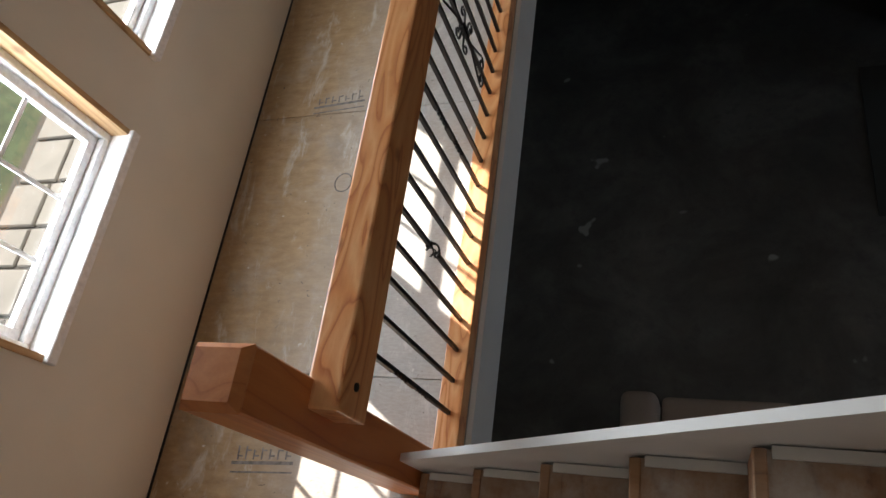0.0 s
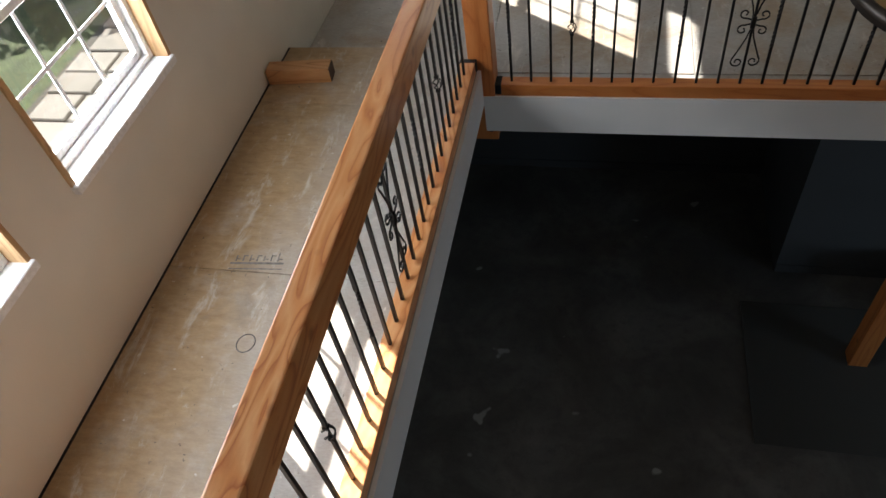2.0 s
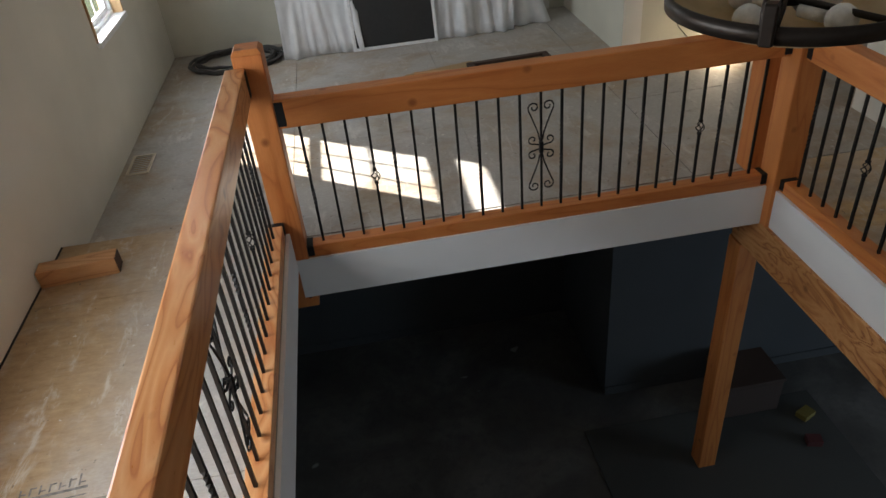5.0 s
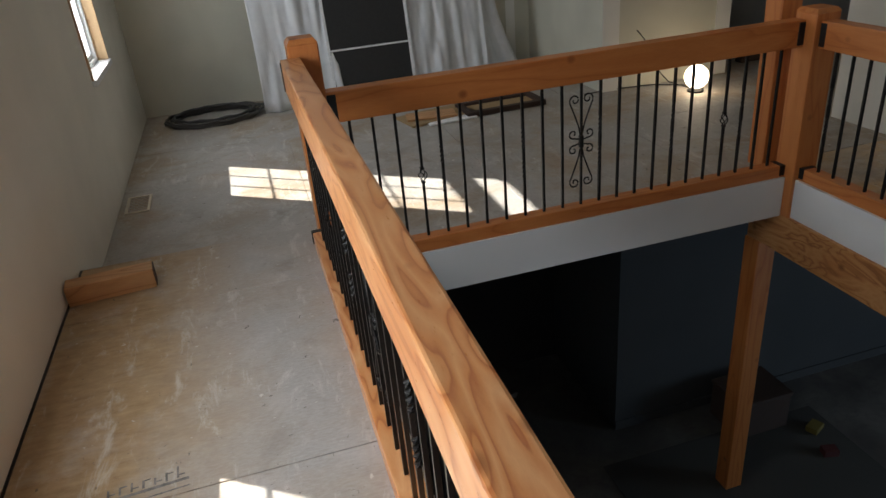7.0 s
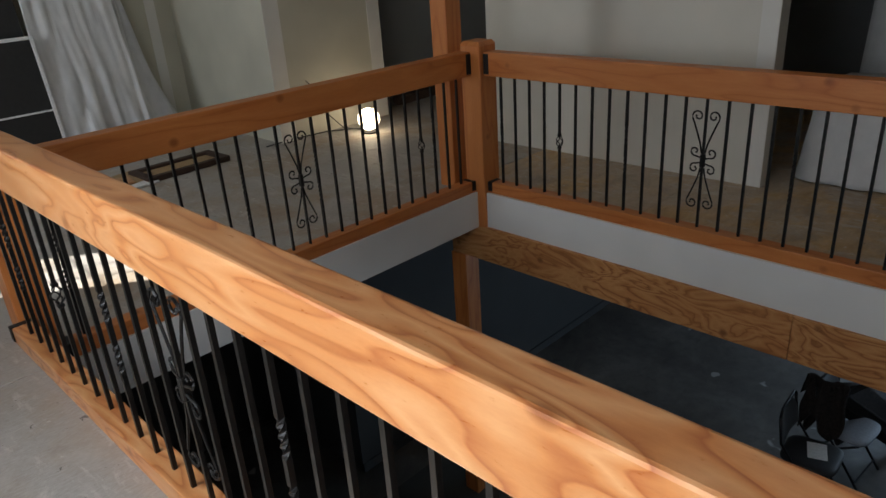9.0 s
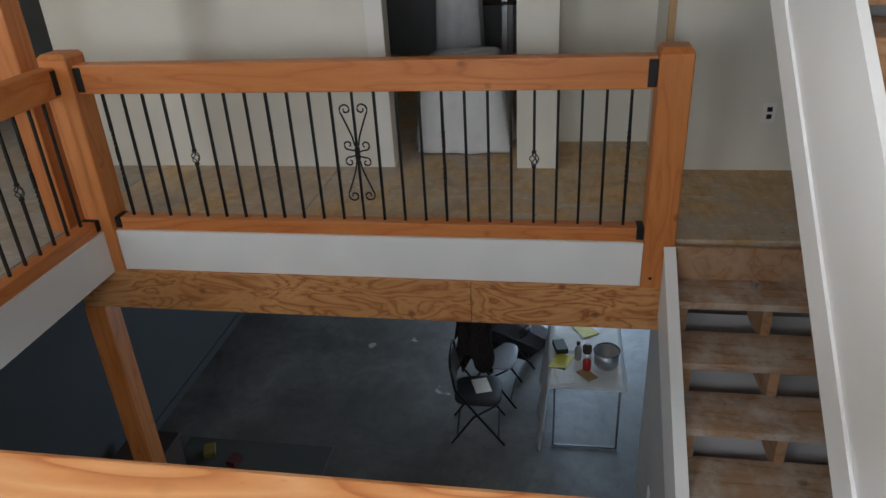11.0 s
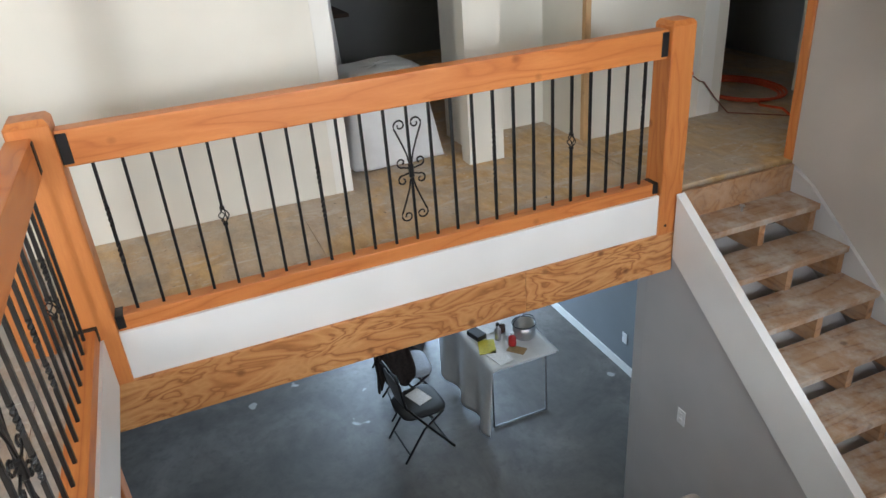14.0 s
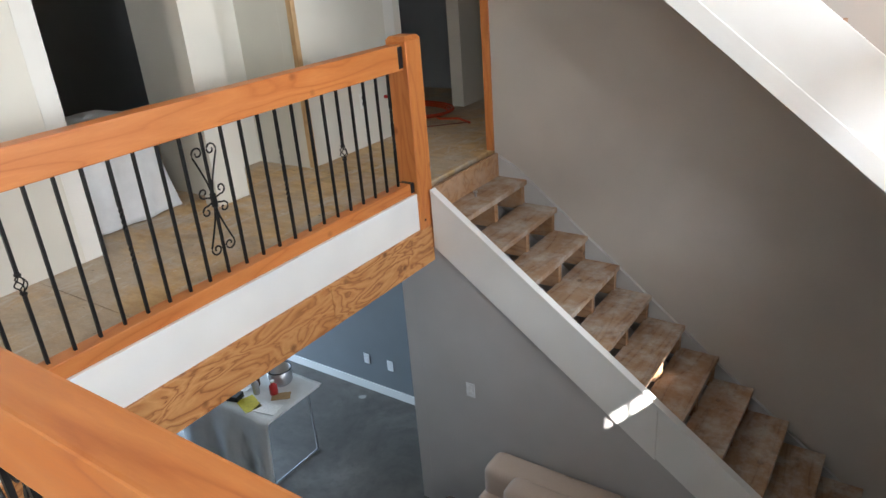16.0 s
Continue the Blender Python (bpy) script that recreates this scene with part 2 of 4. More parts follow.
def clear_glass(name):
    k = Mat(name, 0.02)
    out = k.t.nodes["Material Output"]
    tr = k.add("ShaderNodeBsdfTransparent")
    gl = k.add("ShaderNodeBsdfGlossy", Roughness=0.02)
    mx = k.add("ShaderNodeMixShader")
    mx.inputs[0].default_value = 0.04
    k.join(tr.outputs[0], mx.inputs[1])
    k.join(gl.outputs[0], mx.inputs[2])
    k.join(mx.outputs[0], out.inputs[0])
    return k.m


GLASS = clear_glass("window_glass")


def glow(name, colour, power):
    k = Mat(name)
    k.colour(colour)
    k.b.inputs["Emission Color"].default_value = (*colour, 1)
    k.b.inputs["Emission Strength"].default_value = power
    return k.m


BULB = glow("lit_globe", (1.0, 0.80, 0.55), 3.4)

# ---------------------------------------------------------------- building helpers


def finish(name, bm, mat, parent=None, label="", smooth=False):
    me = bpy.data.meshes.new(name)
    bmesh.ops.recalc_face_normals(bm, faces=bm.faces)
    bm.to_mesh(me)
    bm.free()
    if smooth:
        me.polygons.foreach_set("use_smooth", [True] * len(me.polygons))
    for m in mat if isinstance(mat, (list, tuple)) else (mat,):
        me.materials.append(m)
    ob = new(name, me)
    if parent is not None:
        ob.parent = parent
    if label:
        tagged(ob, label)
    return ob


def part(name, bm, material, parent, label="", smooth=False):
    return finish(name, bm, material, parent, label, smooth)


def thing(name, label, category, group="", kind=""):
    return tagged(new(name), label, category, group, kind)


def add_box(bm, x0, x1, y0, y1, z0, z1, bevel=0.0, seg=1, m=None):
    made = bmesh.ops.create_cube(bm, size=1.0, matrix=Matrix.Translation(((x0 + x1) / 2, (y0 + y1) / 2, (z0 + z1) / 2)) @ Matrix.Diagonal((x1 - x0, y1 - y0, z1 - z0, 1)))
    vs = made["verts"]
    if bevel:
        es = list({e for v in vs for e in v.link_edges})
        got = bmesh.ops.bevel(bm, geom=es, offset=bevel, segments=seg, affect="EDGES", profile=0.6)
        vs = list({v for f in got["faces"] for v in f.verts} | {v for v in vs if v.is_valid})
    if m is not None:
        bmesh.ops.transform(bm, matrix=m, verts=vs)
    return vs


def box(x0, x1, y0, y1, z0, z1, bevel=0.0, seg=1, m=None):
    bm = bmesh.new()
    add_box(bm, x0, x1, y0, y1, z0, z1, bevel, seg, m)
    return bm


def add_prism(bm, pts, axis, a, b):
    """A flat outline of (u, v) points drawn out along an axis from a to b."""
    def place(u, v, w):
        return {"y": (u, w, v), "x": (w, u, v), "z": (u, v, w)}[axis]
    lo = [bm.verts.new(place(u, v, a)) for u, v in pts]
    hi = [bm.verts.new(place(u, v, b)) for u, v in pts]
    bm.faces.new(lo)
    bm.faces.new(hi[::-1])
    for n in range(len(pts)):
        bm.faces.new((lo[n], hi[n], hi[(n + 1) % len(pts)], lo[(n + 1) % len(pts)]))


def prism(pts, axis, a, b):
    bm = bmesh.new()
    add_prism(bm, pts, axis, a, b)
    return bm


def add_tube(bm, pts, r, sides=6, closed=False, taper=None):
    """A round bar along a line of points."""
    pts = [Vector(p) for p in pts]
    rings, n = [], len(pts)
    up = Vector((0.013, 0.031, 1.0))
    for i, p in enumerate(pts):
        a = pts[(i - 1) % n] if closed or i else p
        b = pts[(i + 1) % n] if closed or i < n - 1 else p
        d = (b - a).normalized()
        u = d.cross(up)
        if u.length < 1e-3:
            u = d.cross(Vector((1, 0, 0)))
        u.normalize()
        v = d.cross(u)
        rr = r if taper is None else r * taper(i / max(1, n - 1))
        rings.append([bm.verts.new(p + rr * (math.cos(k * math.tau / sides) * u + math.sin(k * math.tau / sides) * v)) for k in range(sides)])
    for i in range(n if closed else n - 1):
        a, b = rings[i], rings[(i + 1) % n]
        for k in range(sides):
            bm.faces.new((a[k], a[(k + 1) % sides], b[(k + 1) % sides], b[k]))
    if not closed:
        bm.faces.new(rings[0][::-1])
        bm.faces.new(rings[-1])


def tube(pts, r, sides=6, closed=False, taper=None):
    bm = bmesh.new()
    add_tube(bm, pts, r, sides, closed, taper)
    return bm


def add_lathe(bm, profile, x, y, sides=20):
    """A turned body of (radius, height) points."""
    rings = [[bm.verts.new((x + r * math.cos(k * math.tau / sides), y + r * math.sin(k * math.tau / sides), z)) for k in range(sides)] for r, z in profile]
    for a, b in zip(rings, rings[1:]):
        for k in range(sides):
            bm.faces.new((a[k], a[(k + 1) % sides], b[(k + 1) % sides], b[k]))
    bm.faces.new(rings[0][::-1])
    bm.faces.new(rings[-1])


def lathe(profile, x, y, sides=20):
    bm = bmesh.new()
    add_lathe(bm, profile, x, y, sides)
    return bm


def cloth(nx, ny, where, thick=0.003):
    """A sheet from where(u, v) with a little thickness."""
    bm = bmesh.new()
    vs = [[bm.verts.new(where(i / nx, j / ny)) for j in range(ny + 1)] for i in range(nx + 1)]
    for i in range(nx):
        for j in range(ny):
            bm.faces.new((vs[i][j], vs[i + 1][j], vs[i + 1][j + 1], vs[i][j + 1]))
    bmesh.ops.recalc_face_normals(bm, faces=bm.faces)
    bmesh.ops.solidify(bm, geom=bm.faces[:], thickness=thick)
    return bm


def structure(name, bm, mat, label, category="wall"):
    return tagged(finish(name, bm, mat), label, category, kind="structure")

# ---------------------------------------------------------------- floors
FY = 3.37            # edge of the step down to the north floor


def sheets(owner, x0, x1, y0, y1, z, sx, sy, mat):
    """Loose-jointed sheathing panels lying on a floor."""
    x, row = x0, 0
    while x < x1 - 0.02:
        xe = min(x + sx, x1)
        y = y0 - (sy / 2 if row % 2 else 0)
        while y < y1 - 0.02:
            ya, yb = max(y, y0), min(y + sy, y1)
            if yb - ya > 0.03:
                ob = part("panel", box(x + 0.002, xe - 0.002, ya + 0.002, yb - 0.002, z - 0.016, z + 0.0006 * ((row * 3) % 3), 0.0015), mat, owner)
            y += sy
        x, row = xe, row + 1


floor_w = structure("floor_west", box(WX - 0.02, 0.0245, SY, FY, -0.24, -0.006), FLOOR_W, "weathered sheathing floor of the walkway beside the windows", "floor")
floor_n = structure("floor_north", box(WX - 0.02, 7.5, FY + 0.0005, NY + 0.1, NZ - 0.24, NZ - 0.006), FLOOR_N, "grey dusty sheathing floor one step down", "floor")
bm = box(XE - 0.04, 7.5, 0.06, FY, NZ - 0.24, NZ - 0.006)
add_box(bm, XE, 7.5, -2.75, 0.06, NZ - 0.24, NZ - 0.006)
floor_e = structure("floor_east", bm, FLOOR_E, "tan dusty sheathing floor beyond the railing", "floor")
structure("floor_curb", box(0.0246, XE - 0.0405, YN - 0.033, FY, NZ - 0.25, NZ - 0.006), FLOOR_N, "dusty sheathing strip below the north railing", "floor")
lower = structure("floor_lower", box(WX - 0.02, 8.1, -2.75, 5.6, LZ - 0.15, LZ), CONCRETE, "stained grey floor of the lower room", "floor")

# ---------------------------------------------------------------- walls


def wall_with_holes(name, axis, a, b, u0, u1, z0, z1, holes, mat, label):
    """A wall between a and b on its thin axis, running u0..u1, with openings (u, u, z, z) cut through it."""
    bm = bmesh.new()
    us = sorted({u0, u1, *[h[0] for h in holes], *[h[1] for h in holes]})
    for ua, ub in zip(us, us[1:]):
        spans = sorted((h[2], h[3]) for h in holes if h[0] < (ua + ub) / 2 < h[1])
        z = z0
        for za, zb in [*spans, (z1, z1)]:
            if za > z + 1e-4:
                if axis == "x":
                    add_box(bm, a, b, ua, ub, z, za)
                else:
                    add_box(bm, ua, ub, a, b, z, za)
            z = zb
    bmesh.ops.remove_doubles(bm, verts=bm.verts, dist=1e-5)
    return structure(name, bm, mat, label)


WINDOWS = [(0.20, 1.08, 0.65, 1.76), (1.41, 2.27, 0.685, 1.76), (5.06, 5.88, 0.59, 2.75)]
wall_with_holes("wall_west", "x", WX - 0.16, WX, -1.05, NY + 0.15, LZ, TOP, WINDOWS, CREAM, "cream painted drywall with raw window openings")
structure("wall_south", box(WX - 0.16, XE - 0.035, SY - 0.14, SY, LZ, TOP), TAUPE, "taupe painted wall beside the stairs")
structure("wall_north", box(WX - 0.02, AX, NY, NY + 0.14, NZ - 0.25, TOP), PRIMER, "unpainted drywall with plaster joints")
bm = box(AX, 4.05, AY, AY + 0.14, NZ - 0.25, TOP)
add_box(bm, AX, AX + 0.14, AY + 0.14, NY, NZ - 0.25, TOP)
structure("wall_alcove", bm, PRIMER, "unpainted drywall projecting into the north floor")
bm = box(AX + 0.002, AX + 0.16, AY - 0.006, AY - 0.0001, NZ, 2.7)
add_box(bm, 3.90, 4.048, AY - 0.006, AY - 0.0001, NZ, 2.7)
structure("plaster_joint", bm, MUD, "white joint compound at the drywall corners", "trim")
bm = box(2.12, 2.28, NY - 0.005, NY - 0.0002, NZ, 3.0)
add_box(bm, 2.52, 2.62, NY - 0.005, NY - 0.0002, NZ, 3.0)
structure("plaster_seam", bm, MUD, "plastered drywall seams", "trim")
structure("wall_hall_west", box(3.92, 4.049, AY + 0.141, 6.34, NZ - 0.25, TOP), DARKROOM, "grey wall end of a passage, dimness put into its colour")
structure("wall_hall_north", box(4.05, 7.5, 6.2, 6.34, NZ - 0.25, TOP), DARKROOM, "grey wall of a passage, dimness put into its colour")
bm = box(EX, EX + 0.13, 1.68, 3.95, NZ - 0.24, TOP)
add_box(bm, EX + 0.13, 7.5, 3.82, 3.95, NZ - 0.24, TOP)
structure("wall_east", bm, CREAM, "cream drywall beside the dark doorway")
RECESS = ((EX, EX + 0.13, 0.62, 0.87, NZ - 0.01, "wall_pier"), (EX + 0.1305, 4.55, 0.62, 0.75, NZ - 0.01, "wall_recess_side"), (4.42, 4.55, -0.13, 0.619, NZ - 0.01, "wall_recess_back"),
          (EX + 0.1305, 4.419, -0.13, 0.0, NZ - 0.01, "wall_recess_return"), (EX, EX + 0.13, -1.19, 0.0, NZ - 0.01, "wall_landing"), (EX, EX + 0.13, -2.75, -2.05, NZ - 0.01, "wall_door_side"),
          (EX, EX + 0.13, -2.049, -1.191, NZ + 2.05, "wall_over_door"))
for x0, x1, y0, y1, z0, nm in RECESS:
    structure(nm, box(x0, x1, y0, y1, z0, TOP), CREAM, "cream drywall around a shallow recess")
# closes off the far rooms; their gloom is partly in this grey
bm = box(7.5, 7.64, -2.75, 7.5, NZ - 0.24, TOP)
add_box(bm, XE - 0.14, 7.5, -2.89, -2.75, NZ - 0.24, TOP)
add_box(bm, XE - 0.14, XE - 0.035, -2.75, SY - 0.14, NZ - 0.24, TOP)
structure("wall_outer", bm, DARKROOM, "walls closing the far rooms, dimness put into their colour")
structure("corner_strip", box(EX - 0.012, EX + 0.03, -0.035, 0.005, NZ, 2.4), RAW, "bare wood strip at the drywall corner", "trim")
structure("door_jamb", box(XE - 0.034, XE + 0.03, SY - 0.15, SY + 0.012, NZ, 2.6, 0.004), RAIL_Z, "orange wood jamb at the end of the taupe wall", "trim")
structure("ceiling", box(WX - 0.2, 7.7, -2.95, NY + 0.2, TOP, TOP + 0.15), CEIL, "white ceiling high above the stair well", "ceiling")
# lower level
LOWY = -0.92
# middle and north walls with baseboards: the room's darkness is in their colour
structure("baseboard", box(2.32, 8.0, 4.215, 4.23, LZ, LZ + 0.09), SHADEWALL, "baseboard along the lower wall, shade put into its colour", "trim")
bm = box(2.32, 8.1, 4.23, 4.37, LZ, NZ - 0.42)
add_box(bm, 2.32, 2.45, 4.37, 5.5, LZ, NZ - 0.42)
structure("wall_lower_middle", bm, SHADEWALL, "lower room wall behind the post, shade put into its colour")
structure("wall_lower_north", box(WX, 8.1, 5.5, 5.64, LZ, NZ - 0.241), SHADEWALL, "lower room wall, shade put into its colour")
structure("wall_lower_south", box(3.1, 8.1, -1.07, LOWY, LZ, NZ - 0.241), BLUEGREY, "dark blue-grey wall of the lower room beside the table")
structure("door_jamb", box(3.101, 3.16, LOWY + 0.001, LOWY + 0.02, LZ + 0.001, NZ - 0.3), RAW, "bare wood strip at the end of the lower wall", "trim")
structure("wall_closet", box(3.0, 3.1, LOWY, 0.05, LZ, NZ - 0.241), GREY, "grey wall end below the stairs")
wall_with_holes("wall_lower_east", "x", 8.0, 8.14, -1.0, 5.64, LZ, NZ - 0.241, [(-0.75, 1.15, LZ + 0.02, LZ + 1.97)], GREY, "grey lower wall with a glazed garden door")
structure("baseboard", box(3.162, 8.0, LOWY, LOWY + 0.015, LZ, LZ + 0.09), WHITE, "white baseboard along the grey wall", "trim")
SLOPE = 0.745


def rake(x):
    return -0.21 + SLOPE * (x - 2.75)


structure("wall_under_stairs", prism([(2.999, LZ), (2.999, NZ - 0.245), (2.70, rake(2.70) - 0.25), (-0.5, rake(-0.5) - 0.25), (-0.7, LZ)], "y", 0.02, 0.05), GREY, "grey painted wall enclosing the lower stairs")

# white fascia boards and the plywood beam
structure("fascia_north", box(0.046, XE - 0.061, YN - 0.055, YN - 0.0335, NZ - 0.255, NZ), WHITE, "white painted fascia below the north railing", "trim")
structure("fascia_east", box(XE - 0.06, XE - 0.041, 0.172, YN - 0.034, NZ - 0.245, NZ), WHITE, "white painted fascia below the east railing", "trim")
structure("fascia_west", box(0.0255, 0.045, 0.06, YN - 0.034, -0.245, 0.0), WHITE, "white painted fascia below the west railing", "trim")
beam = thing("beam", "plywood faced floor beam with swirling grain", "beam", kind="structure")
part("plywood_face", box(XE - 0.08, XE - 0.055, 0.06, 1.05, NZ - 0.50, NZ - 0.246, 0.002), PLY, beam)
part("plywood_face", box(XE - 0.081, XE - 0.055, 1.053, 3.40, NZ - 0.50, NZ - 0.246, 0.002), PLY, beam)
part("core", box(XE - 0.054, 2.998, 0.061, 3.40, NZ - 0.48, NZ - 0.247), RAW, beam)

structure("wall_gap", box(WX + 0.0005, WX + 0.011, SY + 0.01, FY - 0.01, 0.0012, 0.004), BRACKET, "dark gap between the floor sheets and the wall", "gap")

# ---------------------------------------------------------------- railings
LOW, HIGH, TOPZ = 0.075, 0.775, 0.925


def bar_mesh(kind):
    """A square baluster standing at the origin, plain or with two twisted lengths."""
    bm = bmesh.new()
    zs = [LOW - 0.01]
    twist = []
    if kind == "twist":
        for a, b in ((0.30, 0.40), (0.47, 0.57)):
            twist.append((a, b))
    steps = [LOW - 0.01, HIGH + 0.01]
    for a, b in twist:
        steps += [a + (b - a) * n / 10 for n in range(11)]
    steps.sort()
    rings = []
    for z in steps:
        turn = sum(max(0.0, min(1.0, (z - a) / (b - a))) * math.tau for a, b in twist)
        w = 0.0065 * (1.12 if any(a <= z <= b for a, b in twist) else 1.0) * 1.414
        rings.append([bm.verts.new((w * math.cos(turn + math.pi / 4 + k * math.pi / 2), w * math.sin(turn + math.pi / 4 + k * math.pi / 2), z)) for k in range(4)])
    for a, b in zip(rings, rings[1:]):
        for k in range(4):
            bm.faces.new((a[k], a[(k + 1) % 4], b[(k + 1) % 4], b[k]))
    return bm


def add_basket(bm):
    for a, b, r in ((LOW - 0.01, 0.385, 0.0065), (0.455, HIGH + 0.01, 0.0065)):
        add_box(bm, -r, r, -r, r, a, b)
    for z in (0.375, 0.452):
        add_box(bm, -0.011, 0.011, -0.011, 0.011, z, z + 0.013, 0.003)
    for k in range(4):
        pts = []
        for n in range(9):
            f = n / 8
            a = k * math.pi / 2 + f * math.pi * 0.9
            r = 0.003 + 0.020 * math.sin(f * math.pi)
            pts.append((r * math.cos(a), r * math.sin(a), 0.386 + 0.068 * f))
        add_tube(bm, pts, 0.003, 5)


def add_scroll(bm):
    """A straight bar with curled straps at top, middle and foot, flat in the plane of the railing (along u)."""
    add_box(bm, -0.006, 0.006, -0.006, 0.006, LOW - 0.01, HIGH + 0.01)
    mid = 0.445
    add_box(bm, -0.012, 0.012, -0.012, 0.012, mid - 0.035, mid + 0.035, 0.004)

    def curl(cx, cz, r, start, turns, sx, sz):
        out = []
        for n in range(13):
            f = n / 12
            a = start + turns * math.tau * f
            rr = r * (1 - 0.72 * f)
            out.append((cx + sx * rr * math.cos(a), cz + sz * rr * math.sin(a)))
        return out

    for sx in (-1, 1):
        for sz in (-1, 1):
            # long heart-shaped strap, from the collar out to a curl near the rail
            strap = [(sx * 0.008, mid + sz * 0.04), (sx * 0.018, mid + sz * 0.09), (sx * 0.040, mid + sz * 0.15), (sx * 0.062, mid + sz * 0.205)]
            strap += curl(sx * 0.040, mid + sz * 0.232, 0.032, -0.5, 1.15, sx, sz)
            add_tube(bm, [(u, 0.004 * sx, w) for u, w in strap], 0.0045, 5)
            # short curl beside the collar
            short = [(sx * 0.008, mid + sz * 0.012), (sx * 0.026, mid + sz * 0.016)]
            short += curl(sx * 0.045, mid + sz * 0.046, 0.028, -1.9, 1.0, sx, sz)
            add_tube(bm, [(u, -0.004 * sx, w) for u, w in short], 0.0045, 5)


def mesh_of(bm, name, mat, smooth=False):
    me = bpy.data.meshes.new(name)
    bmesh.ops.recalc_face_normals(bm, faces=bm.faces)
    bm.to_mesh(me)
    bm.free()
    me.materials.append(mat)
    return me


PLAIN_BAR = mesh_of(bar_mesh("plain"), "plain_bar", IRON)
TWIST_BAR = mesh_of(bar_mesh("twist"), "twisted_bar", IRON)
bm = bmesh.new()
add_basket(bm)
BASKET_BAR = mesh_of(bm, "basket_bar", IRON)
bm = bmesh.new()
add_scroll(bm)
SCROLL_BAR = mesh_of(bm, "scroll_bar", IRON)


def railing(name, axis, line, a, b, first, pitch, count, baskets, scroll, label, base=0.0, caps=(True, True)):
    """A timber railing between a and b on its axis, with iron balusters."""
    top = thing(name, label, "railing")

    def slab(u0, u1, w0, w1, z0, z1, bev, seg=2):
        z0, z1 = z0 + base, z1 + base
        return box(u0, u1, line + w0, line + w1, z0, z1, bev, seg) if axis == "x" else box(line + w0, line + w1, u0, u1, z0, z1, bev, seg)

    wood = RAIL_X if axis == "x" else RAIL_WEST if line < 1 else RAIL_Y
    part("handrail", slab(a, b, -0.045, 0.045, HIGH, TOPZ, 0.007), wood, top, "heavy orange-stained fir handrail")
    part("bottom_rail", slab(a, b, -0.042, 0.042, 0.0, LOW, 0.005), wood, top, "orange-stained fir bottom rail")
    for end, sign, on in ((a, 1, caps[0]), (b, -1, caps[1])):
        if on:
            u = sorted((end, end + sign * 0.042))
            part("bracket", slab(u[0], u[1], -0.049, 0.049, HIGH + 0.012, TOPZ - 0.012, 0.003, 1), BRACKET, top, "black steel rail bracket")
            u = sorted((end, end + sign * 0.036))
            part("bracket", slab(u[0], u[1], -0.047, 0.047, 0.012, LOW + 0.002, 0.003, 1), BRACKET, top, "black steel rail bracket")
    for k in range(1, count + 1):
        me = BASKET_BAR if k in baskets else SCROLL_BAR if k == scroll else TWIST_BAR if k % 4 == 1 else PLAIN_BAR
        ob = new("baluster", me)
        ob.parent = top
        u = first + pitch * k
        ob.matrix_basis = pose(u, line, base) if axis == "x" else pose(line, u, base, 0, 0, 90)
        if me in (BASKET_BAR, SCROLL_BAR):
            tagged(ob, "black iron baluster with a twisted basket" if me is BASKET_BAR else "black iron baluster with curled scrolls")
    return top


west_rail = railing("railing", "y", -0.02, 0.05, 3.14, 0.135, 0.110, 26, (5, 21), 13, "orange fir railing with black iron balusters along the walkway", 0.0, (False, True))
railing("railing", "x", YN, 0.116, XE - 0.08, 0.098, 0.1124, 23, (4, 20), 12, "orange fir railing with black iron balusters above the north fascia", NZ)
railing("railing", "y", XE, 0.172, 3.07, 0.161, 0.1124, 25, (5, 21), 13, "orange fir railing with black iron balusters above the plywood beam", NZ)
bm = bmesh.new()
add_lathe(bm, [(0.011, 0), (0.011, 0.004), (0.006, 0.006)], 0, 0, 8)
bmesh.ops.transform(bm, matrix=pose(0.026, 0.12, 0.86, 0, 90, 0), verts=bm.verts)
part("bolt", bm, BRACKET, west_rail, "black bolt head")


def post(name, x, y, z0, z1, label, holes=True, w=0.075):
    top = thing(name, label, "post")
    bm = box(x - w, x + w, y - w, y + w, z0, z1 - 0.022, 0.005, 1)
    part("shaft", bm, RAIL_Z, top)
    bm = bmesh.new()
    lo = [bm.verts.new((x + sx * w, y + sy * w, z1 - 0.022)) for sx, sy in ((-1, -1), (1, -1), (1, 1), (-1, 1))]
    hi = [bm.verts.new((x + sx * (w - 0.016), y + sy * (w - 0.016), z1)) for sx, sy in ((-1, -1), (1, -1), (1, 1), (-1, 1))]
    bm.faces.new(hi)
    bm.faces.new(lo[::-1])
    for k in range(4):
        bm.faces.new((lo[k], lo[(k + 1) % 4], hi[(k + 1) % 4], hi[k]))
    part("chamfered_top", bm, RAIL_Z, top)
    if holes:
        for z in (z0 + 0.07, z0 + 0.23):
            for dx, dy, rx, ry in ((-w - 0.0005, 0.03, 0, -90), (0.03, -w - 0.0005, 90, 0)):
                bm = lathe([(0.009, 0), (0.009, 0.003), (0.005, 0.003)], 0, 0, 8)
                bmesh.ops.transform(bm, matrix=pose(x + dx, y + dy, z, rx, ry, 0), verts=bm.verts)
                part("bolt_hole", bm, BRACKET, top, "dark bolt hole")
    return top


